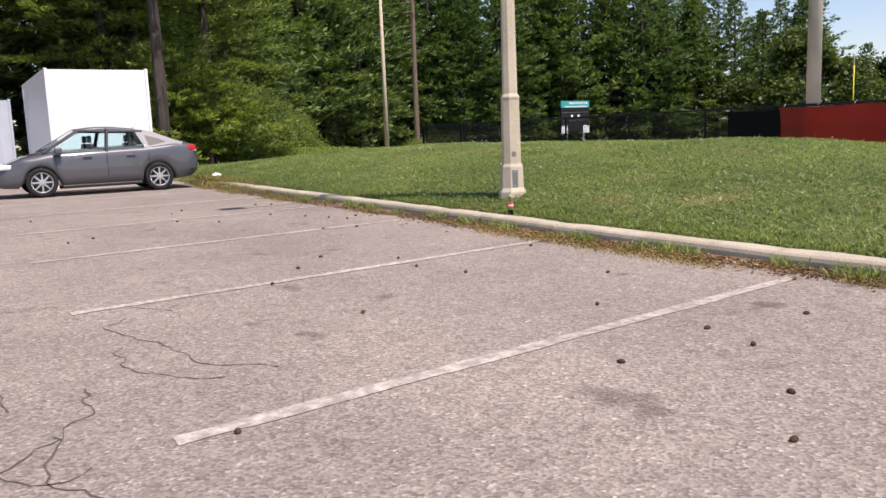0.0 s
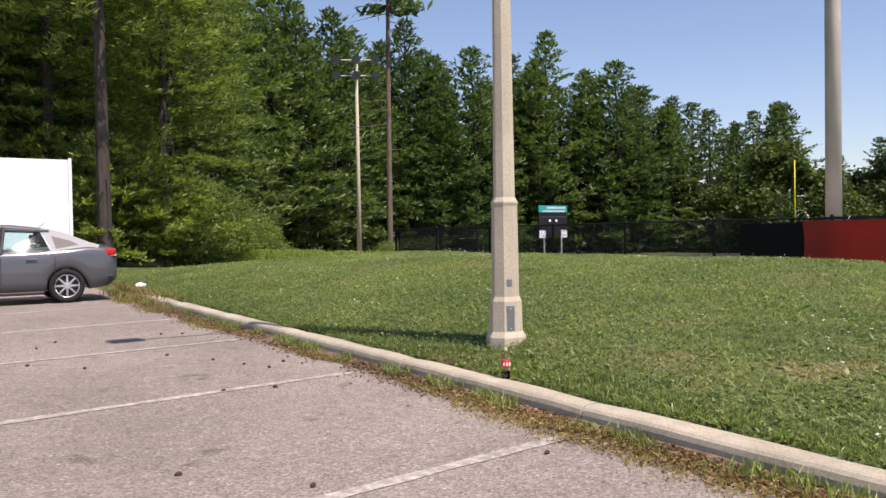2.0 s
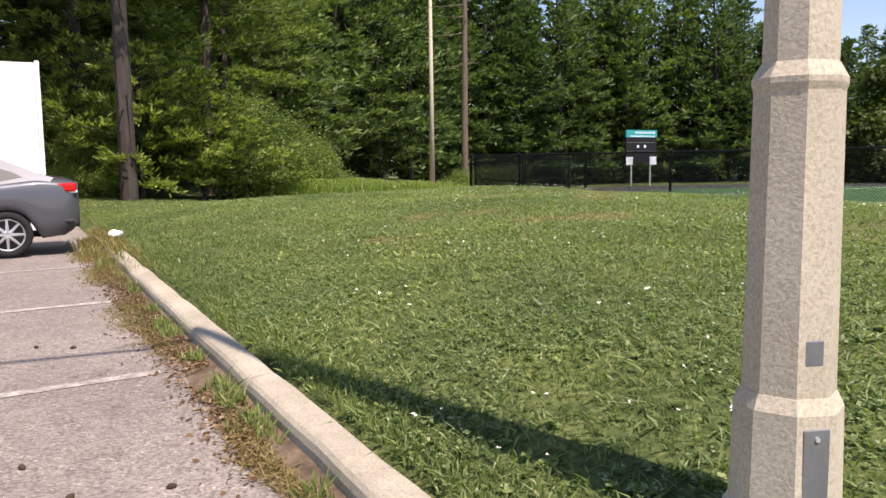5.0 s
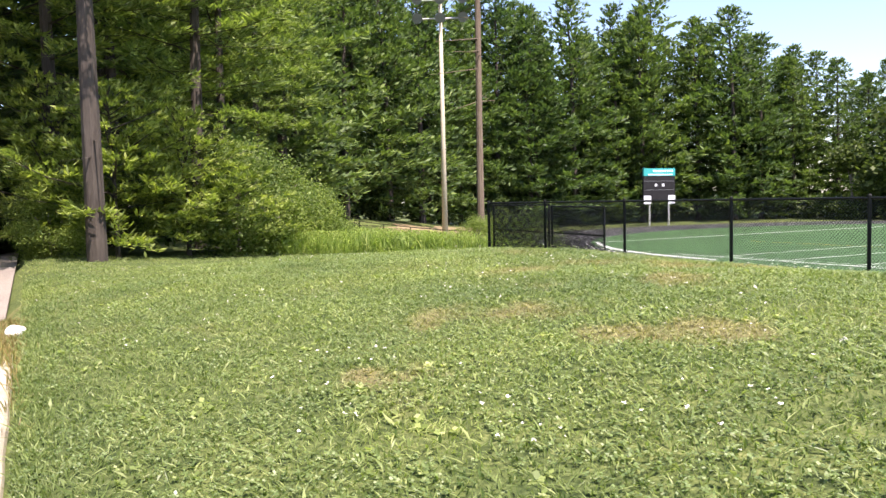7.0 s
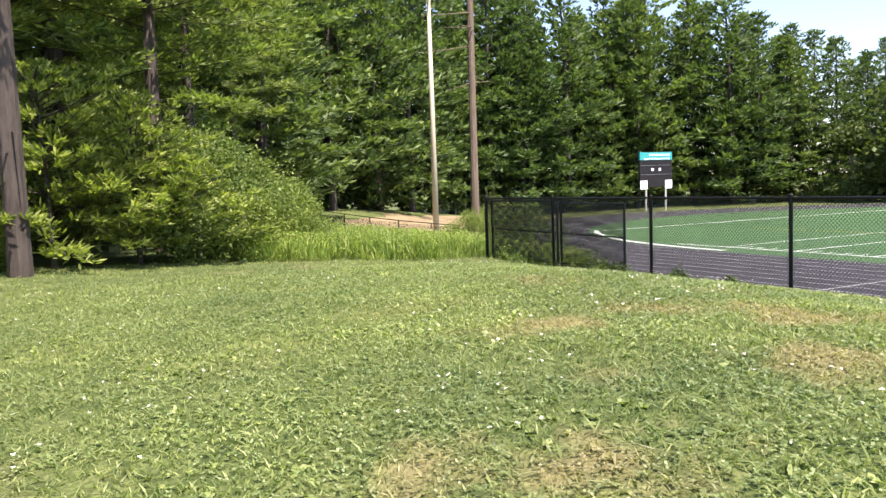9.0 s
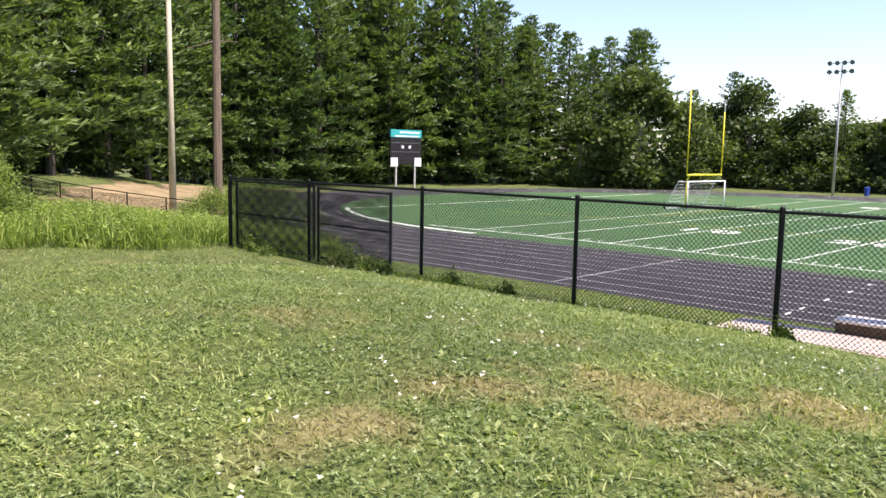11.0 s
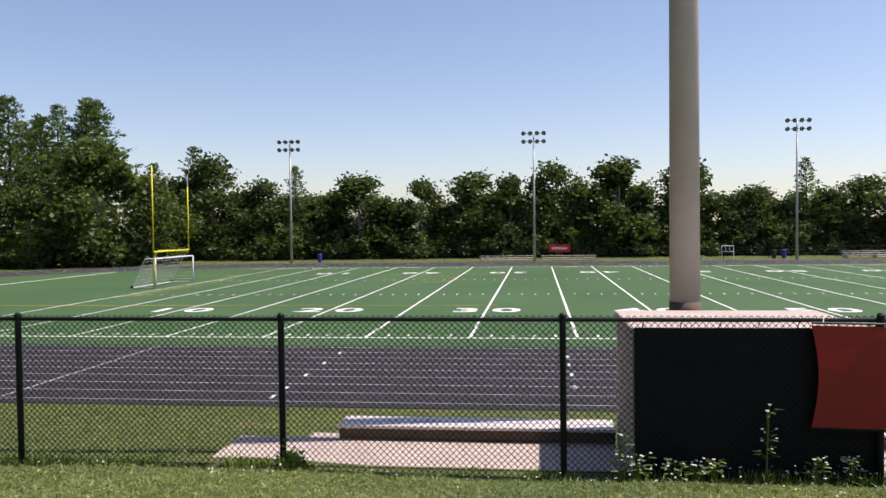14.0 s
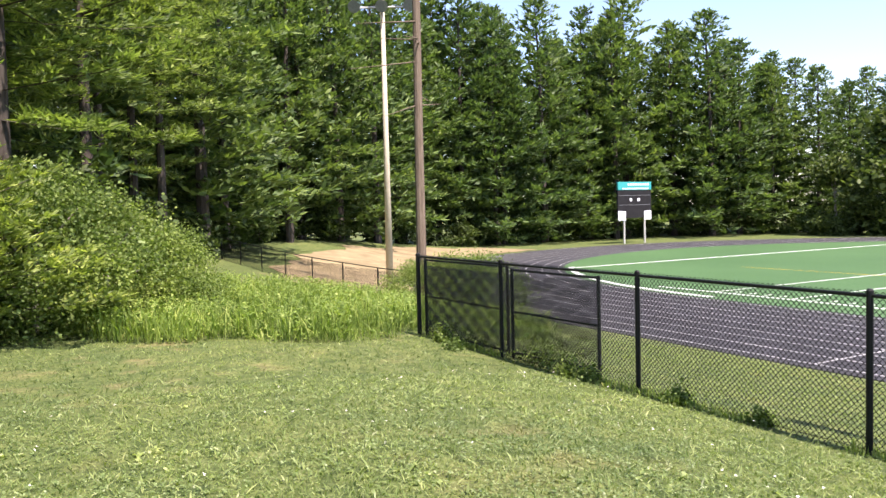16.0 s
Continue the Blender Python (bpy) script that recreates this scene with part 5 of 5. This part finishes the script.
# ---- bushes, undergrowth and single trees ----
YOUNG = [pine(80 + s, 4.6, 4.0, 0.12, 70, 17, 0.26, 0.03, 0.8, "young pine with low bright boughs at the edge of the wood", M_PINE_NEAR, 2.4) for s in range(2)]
BUSH = [broadleaf(60 + s, 3.3, 2.3, 0.055, 24000, 0.05, M_BUSH, "leafy_bush", "bright green leafy bush at the edge of the wood", "bushes", M_PALE_BARK) for s in range(2)]
SHRUB = [broadleaf(70 + s, 3.6, 2.6, 0.26, 1500, 0.02, M_LEAF, "undergrowth_shrub", "dark green undergrowth shrub below the pines", "undergrowth", M_BARK) for s in range(2)]
for k, (x, y, s) in enumerate(((12.6, -36.2, 1.0), (12.0, -34.2, 0.92), (9.0, -37.5, 1.1))):
    stand(YOUNG[k % 2], x, y, 130 * k, s, 1.0)
for k, (x, y, s) in enumerate(((11.3, -32.6, 0.95), (10.9, -31.2, 0.8), (10.2, -29.7, 0.6), (8.9, -20.4, 0.6), (7.4, -20.8, 0.55), (8.6, -22.5, 0.45), (12.8, -37.9, 0.5))):
    stand(BUSH[k % 2], x, y, 77 * k, s, 1.1)
rnd = random.Random(9)
for x, y, nx, ny in along(WOOD[1:], 3.6):
    stand(SHRUB[rnd.randrange(2)], x + nx * rnd.uniform(-2.5, 3), y + ny * rnd.uniform(-2.5, 3), rnd.uniform(0, 360), rnd.uniform(0.55, 1.1), 1.15)
for x, y, nx, ny in along(FAR, 3.4):
    stand(SHRUB[rnd.randrange(2)], x, y - 3 + rnd.uniform(-1, 3), rnd.uniform(0, 360), rnd.uniform(0.8, 1.5), 1.3)
for x, y, s, p in ((-29.5, 69.0, 1.26, 0), (-24.5, 73.5, 0.92, 1), (-37.0, 65.0, 0.8, 2)):
    stand(ROUND, x, y, 40 * p, s, 1.15)
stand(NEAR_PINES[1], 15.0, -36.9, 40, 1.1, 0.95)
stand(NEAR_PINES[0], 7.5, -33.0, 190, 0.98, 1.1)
for o in PINES + NEAR_PINES + LEAFY + [ROUND] + YOUNG + BUSH + SHRUB:
    for c in list(o.children):
        bpy.data.objects.remove(c)
    bpy.data.objects.remove(o)

# bare pine with a thin crown beside the gate
bp = thing("bare_pine", "tall bare pine trunk with dead side branches and a thin crown", "tree", (7.6, -21.7, float(land(7.6, -21.7))))
bm = B()
rng = np.random.default_rng(31)
limb(bm, [(0, 0, -0.3), (0.03, 0, 5), (0.0, 0.05, 10), (0.1, 0.05, 15), (0.1, 0.1, 19)], [0.17, 0.14, 0.12, 0.09, 0.03], 10)
part("trunk", bm, M_WOODPOLE, bp)
cs = []
for k in range(34):
    z = rng.uniform(6, 18.6) if k > 8 else rng.uniform(9, 14)
    a0, L = rng.uniform(0, 6.28), rng.uniform(0.6, 2.4)
    tip = (L * math.cos(a0), L * math.sin(a0), z + rng.uniform(-0.4, 0.3))
    part("branch", rod(B(), (0.05, 0.05, z), tip, 0.025, 0.006, 4), M_WOODPOLE, bp)
    if z > 13.5:
        for q in range(5):
            s = rng.uniform(0.4, 1.1)
            cs.append(np.array([tip[0] * s, tip[1] * s, z]) + rng.normal(size=(14, 3)) * np.array([0.3, 0.3, 0.12]))
v, fcs = leaf_faces(np.concatenate(cs), rng, 0.2, 0.3, 2.6)
raw("crown", v, fcs, M_PINE, bp)

# brown bank between track and wood
M_SOIL = worn("dry_soil_bank", (0.27, 0.21, 0.12), 0.95, 0, 0.6, 0.35, 0.5, 12, 0.2)
bm = B()
prev = None
for k in range(41):
    t = radians(195 + 68 * k / 40)
    w0, w1 = 0.6 + 0.3 * noise.noise((k * 0.5, 0, 0)), 8.5 + 2.5 * noise.noise((k * 0.35, 4, 0))
    cur = []
    for j in range(6):
        r = TRACK_OUT + w0 + (w1 - w0) * j / 5
        x, y = TRACK_C + r * math.cos(t), MID_Y + r * math.sin(t)
        cur.append(bm.verts.new((x, y, float(land(x, y)) + 0.05)))
    if prev:
        for j in range(5):
            bm.faces.new((prev[j], prev[j + 1], cur[j + 1], cur[j]))
    prev = cur
bmesh.ops.recalc_face_normals(bm, faces=bm.faces[:])
tagged(part("soil_bank", bm, M_SOIL), "bare brown soil bank beyond the track's bend", "soil bank", kind="structure")

# ---- litter ----
M_PAPER = worn("white_crumpled_paper", (0.8, 0.8, 0.78), 0.8, 0, 20, 0.08, 0.3, 60)
bm = B()
bmesh.ops.create_icosphere(bm, subdivisions=3, radius=0.09)
for v_ in bm.verts:
    n_ = noise.noise(v_.co * 14)
    v_.co = v_.co * (1 + 0.5 * n_)
    v_.co.z *= 0.6
lit = tagged(part("crumpled_paper", bm, M_PAPER), "crumpled white paper litter lying in the grass", "litter")
lit.location = (26.77, -38.53, float(land(26.77, -38.49)) + 0.06)

# ---- gutter debris and cracks ----
M_DEBRIS = worn("brown_needle_litter", (0.20, 0.145, 0.10), 0.95, 0, 5.0, 0.6, 1.0, 45, 0.2)
bm = B()
prev = None
nseg = 170
for k in range(nseg + 1):
    x = 26.5 + 30 * k / nseg
    w = 0.20 + 0.16 * noise.noise((x * 0.7, 0, 0)) + 0.10 * noise.noise((x * 2.6, 5, 0)) + 0.16 * math.exp(-((x - 35) / 3.5) ** 2)
    w = max(0.03, w * (0.5 if x < 38 else 0.4))
    zz = lot_z(x)
    h = 0.02 + 0.012 * noise.noise((x * 1.5, 9, 0))
    cur = [bm.verts.new((x, KERB_Y - 0.09, zz + h + 0.02)), bm.verts.new((x, KERB_Y - 0.13 - w * 0.35, zz + h)), bm.verts.new((x, KERB_Y - 0.13 - w * 0.7, zz + h * 0.45)), bm.verts.new((x, KERB_Y - 0.13 - w, zz + 0.001))]
    if prev:
        for j in range(3):
            bm.faces.new((prev[j], prev[j + 1], cur[j + 1], cur[j]))
    prev = cur
bmesh.ops.recalc_face_normals(bm, faces=bm.faces[:])
tagged(part("gutter_debris", bm, M_DEBRIS, smooth=True), "brown needle and soil litter along the kerb", "debris", kind="stuff")

M_CRACK = worn("dark_crack_filling", (0.11, 0.097, 0.09), 0.95, 0, 5, 0.3, 0.2, 60, 0.2)
cr = thing("asphalt_cracks", "thin dark cracks wandering over the asphalt", "cracks", (0, 0, 0), kind="structure")
for (x, y, ang, n, seed) in ((39.3, -43.9, 52, 12, 1), (39.88, -43.1, 10, 8, 2), (40.25, -43.12, -15, 34, 3), (41.0, -43.3, 0, 20, 4), (41.7, -43.6, -32, 24, 5), (42.3, -43.85, 8, 14, 6), (42.6, -44.3, 100, 12, 7), (41.3, -44.2, 60, 12, 8)):
    r_ = random.Random(seed)
    bm = B()
    prev, a0 = None, radians(ang)
    for k in range(n):
        a0 += r_.uniform(-1.0, 1.0)
        a0 += (radians(ang) - a0) * 0.3
        x, y = x + 0.06 * math.cos(a0), y + 0.06 * math.sin(a0)
        w = r_.uniform(0.0015, 0.006)
        cur = (bm.verts.new((x - w * math.sin(a0), y + w * math.cos(a0), lot_z(x) + 0.003)), bm.verts.new((x + w * math.sin(a0), y - w * math.cos(a0), lot_z(x) + 0.003)))
        if prev:
            bm.faces.new((prev[0], prev[1], cur[1], cur[0]))
        prev = cur
    part("crack", bm, M_CRACK, cr)

# fallen cones and bark chips on the asphalt
M_CONE = worn("brown_cone", (0.07, 0.045, 0.03), 0.9, 0, 30, 0.3, 0.4, 120, 0.2)
bm = B()
lathe(bm, [(0.008, -0.035), (0.022, -0.02), (0.026, 0.0), (0.018, 0.025), (0.004, 0.042)], 9)
for v_ in bm.verts:
    v_.co *= 1 + 0.18 * noise.noise(v_.co * 90)
cone = tagged(part("pine_cone", bm, M_CONE), "small brown pine cone lying on the asphalt", "pine cone", "pine cones")
cone.scale = (0.55, 0.55, 0.55)
cone.location = (41.2, -41.9, lot_z(41.2) + 0.008)
cone.rotation_euler = (radians(90), 0, 0.5)
r_ = random.Random(3)
for k in range(34):
    x, y = r_.uniform(32, 44.5), -39.2 - abs(r_.gauss(0, 1.9))
    copy_thing(cone, pose(x, y, lot_z(x) + 0.008, 90, r_.uniform(-20, 20), r_.uniform(0, 360)))

# ---- grass, clover and weeds ----
rng = np.random.default_rng(77)
PATH_XY = np.array([(37.6, -38.4), (36.2, -38.2), (34.0, -37.2), (31.8, -36.1), (30.7, -34.9), (30.0, -33.7), (29.0, -33.2)])


def scatter(n, x0, x1, y0, y1, near, floor):
    p = np.stack([rng.uniform(x0, x1, n), rng.uniform(y0, y1, n)], 1)
    d = np.min(np.linalg.norm(p[:, None] - PATH_XY[None], axis=2), axis=1)
    keep = rng.uniform(0, 1, n) < np.clip(1.15 - d / near, floor, 1)
    return p[keep]


def blades(name, p, hmin, hmax, wid, mat, label, category, lean=0.5, z=None):
    n = len(p)
    base = np.stack([p[:, 0], p[:, 1], (land(p[:, 0], p[:, 1]) if z is None else z) - 0.01], 1)
    a0 = rng.uniform(0, 2 * math.pi, n)
    side = np.stack([np.cos(a0), np.sin(a0), np.zeros(n)], 1)
    b0 = rng.uniform(0, 2 * math.pi, n)
    h = rng.uniform(hmin, hmax, n)
    tilt = np.abs(rng.normal(0, lean, n)) * h
    out = np.stack([np.cos(b0) * tilt, np.sin(b0) * tilt, h], 1)
    w = wid * rng.uniform(0.6, 1.3, n)[:, None]
    mid = base + out * np.array([0.4, 0.4, 0.6])
    verts = np.stack([base - side * w * 0.4, mid + side * w, base + out, mid - side * w], 1).reshape(-1, 3)
    faces = np.arange(n)[:, None] * 4 + np.array([[0, 1, 2, 3]])
    return tagged(raw(name, verts, faces, mat), label, category, kind="stuff")


def leaflets(name, p, hmin, hmax, size, mat, label, category, count=3):
    n = len(p)
    a0 = rng.uniform(0, 2 * math.pi, n)
    c = np.stack([p[:, 0], p[:, 1], land(p[:, 0], p[:, 1]) + rng.uniform(hmin, hmax, n)], 1)
    s = size * rng.uniform(0.6, 1.4, n)
    vs = []
    for k in range(count):
        a1 = a0 + k * 2 * math.pi / count
        u = np.stack([np.cos(a1), np.sin(a1), rng.normal(0, 0.35, n)], 1) * s[:, None]
        w = np.stack([-np.sin(a1), np.cos(a1), rng.normal(0, 0.3, n)], 1) * s[:, None] * 0.55
        vs.append(np.stack([c, c + u * 0.6 + w, c + u * 1.15, c + u * 0.6 - w], 1))
    verts = np.concatenate(vs).reshape(-1, 3)
    faces = np.arange(n * count)[:, None] * 4 + np.array([[0, 1, 2, 3]])
    return tagged(raw(name, verts, faces, mat), label, category, kind="stuff")


def patchy(p, scale, cut, seed):
    v = np.array([noise.noise((x * scale, y * scale, seed)) for x, y in p])
    return p[v > cut]


lawn_p = scatter(480000, 20, 46, -38.55, -25.9, 9.0, 0.28)
blades("lawn_grass", lawn_p, 0.02, 0.05, 0.005, M_BLADE, "short uneven green lawn grass with straw tips", "grass", 1.7)
far_p = np.stack([rng.uniform(12, 50, 100000), rng.uniform(-38.5, -15, 100000)], 1)
far_p = far_p[(track_out(far_p[:, 0], far_p[:, 1]) > 0.3) & ~((far_p[:, 0] > 26.3) & (far_p[:, 1] > FENCE_Y))]
blades("rough_grass", far_p, 0.03, 0.07, 0.009, M_BLADE, "thin rough grass along the fence and slope", "grass", 1.6)
cl = patchy(scatter(190000, 20, 46, -38.5, -26.2, 8.5, 0.3), 1.1, -0.16, 3)
leaflets("clover", cl, 0.012, 0.045, 0.0125, M_CLOVER, "patches of white clover leaves in the lawn", "clover")
br = patchy(scatter(14000, 20, 46, -38.5, -26.2, 9.0, 0.3), 1.4, 0.12, 8)
leaflets("broad_weeds", br, 0.008, 0.018, 0.026, M_CLOVER, "flat broad-leaved weeds in the lawn", "weeds", 6)
M_BLOSSOM = worn("white_blossom", (0.72, 0.70, 0.62), 0.8, 0, 50, 0.1, 0, 90)
bl = patchy(scatter(3200, 20, 46, -38.4, -26.1, 10.0, 0.45), 0.7, 0.05, 5)
leaflets("clover_blossoms", bl, 0.06, 0.10, 0.010, M_BLOSSOM, "small white clover blossoms scattered over the lawn", "blossoms", 5)

M_DEAD = foliage("dead_leaves", (0.12, 0.06, 0.03), (0.30, 0.17, 0.09), 0.15, (0.45, 0.33, 0.2))
dx_ = rng.uniform(27, 50, 20000)
dp = np.stack([dx_, KERB_Y - 0.14 - np.abs(rng.normal(0, 0.13, len(dx_)))], 1)
dp = patchy(dp, 1.2, -0.4, 17)
nd = len(dp)
cz = np.stack([dp[:, 0], dp[:, 1], np.interp(-dp[:, 1], (38.74, 39.05), (LOT_Z + 0.05, LOT_Z + 0.01)) + 0.0065 * np.maximum(0, 41 - dp[:, 0])], 1)
v, fcs = leaf_faces(cz, rng, 0.014, 0.85, 2.2)
tagged(raw("dead_leaf_litter", v, fcs, M_DEAD), "scattered brown dead leaves and needles along the kerb", "leaf litter", kind="stuff")

# grass along the kerb's foot and the fence's foot
kx = rng.uniform(26.5, 56, 11000)
kp = np.stack([kx, KERB_Y - 0.14 - np.abs(rng.normal(0, 0.07, len(kx)))], 1)
kp = patchy(kp, 1.6, 0.02, 11)
blades("kerb_weeds", kp, 0.03, 0.12, 0.005, M_BLADE, "tufts of green weeds along the foot of the kerb", "weeds", 0.6, z=LOT_Z + 0.025 + 0.0065 * np.maximum(0, 41 - kp[:, 0]))
kx = rng.uniform(26.5, 50, 46000)
kp = patchy(np.stack([kx, KERB_Y - 0.2 - np.abs(rng.normal(0, 0.15, len(kx)))], 1), 0.8, -0.15, 13)
blades("dry_kerb_grass", kp, 0.008, 0.045, 0.004, M_DRYGRASS, "dry straw and needles along the kerb", "dry grass", 1.8, z=np.interp(-kp[:, 1], (38.76, 39.0), (LOT_Z + 0.03, LOT_Z + 0.002)) + 0.0065 * np.maximum(0, 41 - kp[:, 0]))
kx = 25.6 + np.abs(rng.normal(0, 1.9, 3600))
kp = np.stack([kx, KERB_Y + rng.normal(-0.06, 0.15, len(kx))], 1)
kp = kp[(kp[:, 0] < 33.5) & (np.abs(kp[:, 1] - KERB_Y) > 0.07 * (kp[:, 0] > 28.2))]
kz = np.where(kp[:, 1] > KERB_Y - 0.1, LOT_Z + 0.13, LOT_Z + 0.02) + 0.0065 * (41 - kp[:, 0])
blades("dry_tall_grass", kp, 0.05, 0.17, 0.0055, M_DRYGRASS, "tall dry grass growing over the end of the kerb", "dry grass", 0.7, z=kz)
blades("green_kerb_grass", kp[::2] + 0.03, 0.04, 0.15, 0.0055, M_BLADE, "green grass growing over the end of the kerb", "grass", 0.7, z=kz[::2])
kx = rng.uniform(20, 50, 16000)
back = np.stack([kx, KERB_Y + 0.15 + np.abs(rng.normal(0, 0.12, len(kx)))], 1)
blades("edge_grass", back, 0.03, 0.075, 0.0045, M_BLADE, "longer grass behind the kerb", "grass", 0.8)
kx = rng.uniform(15, 49, 9000)
fp = patchy(np.stack([kx, FENCE_Y + rng.normal(-0.05, 0.1, len(kx))], 1), 1.3, 0.05, 21)
blades("fence_weeds", fp, 0.04, 0.16, 0.006, M_WEED, "uncut weeds along the foot of the fence", "weeds", 0.4)
kx = rng.uniform(31.2, 33.8, 80)
leaflets("white_wild_flowers", np.stack([kx, FENCE_Y - 0.12 + rng.normal(0, 0.07, 80)], 1), 0.06, 0.2, 0.012, M_BLOSSOM, "small white wild flowers before the black screen", "wild flowers", 5)

def flower_stalk(x, y, h, seed):
    r_ = random.Random(seed)
    t = thing("wild_flower", "tall green wild flower with small white heads before the screen", "wild flower", (x, y, float(land(x, y))), group="wild flowers")
    b0, b1, b2 = B(), B(), B()
    for q in range(3):
        dx, dy = r_.uniform(-0.05, 0.05), r_.uniform(-0.05, 0.05)
        hh = h * r_.uniform(0.7, 1.0)
        rod(b0, (dx * 0.3, dy * 0.3, -0.02), (dx, dy, hh), 0.005, 0.003, 4)
        for k in range(7):
            f, a0 = r_.uniform(0.15, 0.95), r_.uniform(0, 6.28)
            tip = (dx * f + 0.09 * math.cos(a0), dy * f + 0.09 * math.sin(a0), hh * f + 0.05)
            rod(b0, (dx * f, dy * f, hh * f), tip, 0.003, 0.002, 3)
            if k % 2:
                bmesh.ops.create_icosphere(b1, subdivisions=1, radius=0.016, matrix=Matrix.Translation(tip) @ Matrix.Diagonal((1, 1, 0.5, 1)))
            else:
                m = Matrix.Translation(tip) @ Matrix.Rotation(a0, 4, "Z") @ Matrix.Diagonal((0.05, 0.018, 0.006, 1))
                bmesh.ops.create_icosphere(b2, subdivisions=1, radius=1, matrix=m)
        bmesh.ops.create_icosphere(b1, subdivisions=1, radius=0.02, matrix=Matrix.Translation((dx, dy, hh)) @ Matrix.Diagonal((1, 1, 0.5, 1)))
    part("stem", b0, M_WEED, t)
    tagged(part("flower_heads", b1, M_BLOSSOM, t), "small white flower heads", kind="stuff")
    tagged(part("leaves", b2, M_WEED, t), "narrow green leaves", kind="stuff")


for k, (x, h) in enumerate(((32.5, 0.78), (31.15, 0.5), (31.3, 0.28), (31.62, 0.22), (32.0, 0.24), (32.95, 0.26), (33.3, 0.3), (31.85, 0.2))):
    flower_stalk(x, FENCE_Y - 0.13 - 0.03 * (k % 3), h, k)


def weed_clump(x, y, h, seed):
    g = np.random.default_rng(seed)
    n = 420
    c = g.normal(size=(n, 3)) * np.array([h * 0.42, h * 0.3, 0])
    c[:, 2] = np.abs(g.normal(0, 0.45, n)) * h * np.exp(-(c[:, 0] / h) ** 2) + 0.02
    v_, f_ = leaf_faces(c, g, 0.035, 0.3, 1.7)
    ob = tagged(raw("weed_clump", v_, f_, M_BUSH), "leafy green weed clump at the foot of the fence", "weeds", "weed clumps", "stuff")
    ob.location = (x, y, float(land(x, y)))


for k, (x, dy, h) in enumerate(((20.14, -0.1, 0.3), (20.55, 0.0, 0.26), (22.25, -0.05, 0.24), (17.4, -0.5, 0.25), (16.4, -0.15, 0.3), (18.9, 0.25, 0.55), (19.4, 0.2, 0.45), (16.9, 0.4, 0.6), (16.0, 0.5, 0.5), (23.4, 0.05, 0.2), (27.75, -0.05, 0.2))):
    weed_clump(x, FENCE_Y + dy, h, 100 + k)

# tall weeds between lawn and gate
wx = np.stack([rng.uniform(3, 16.2, 46000), rng.uniform(-34, -19.5, 46000)], 1)
d_ = (wx[:, 0] - 9.8) / 6.0
e_ = (wx[:, 1] + 26.4) / 6.2
edge = np.array([noise.noise((x * 0.6, y * 0.6, 31)) for x, y in wx])
wx = wx[(d_ * d_ + e_ * e_ < 1 + 0.35 * edge) & ~((wx[:, 0] > 14.6) & (wx[:, 1] > -26.5))]
lush = np.array([noise.noise((x * 0.9, y * 0.9, 33)) for x, y in wx])
blades("tall_weeds", wx[lush > -0.05], 0.15, 0.75, 0.014, M_WEED, "bright tall weeds beside the gate", "weeds", 0.5)
blades("low_weeds", wx[lush <= 0.0], 0.05, 0.3, 0.012, M_WEED, "lower weeds and rough grass beside the gate", "weeds", 0.8)
wx = wx[lush > -0.12]
leaflets("weed_tops", wx[::2], 0.1, 0.7, 0.042, M_WEED, "bright broad leaves of the tall weeds", "weeds", 4)
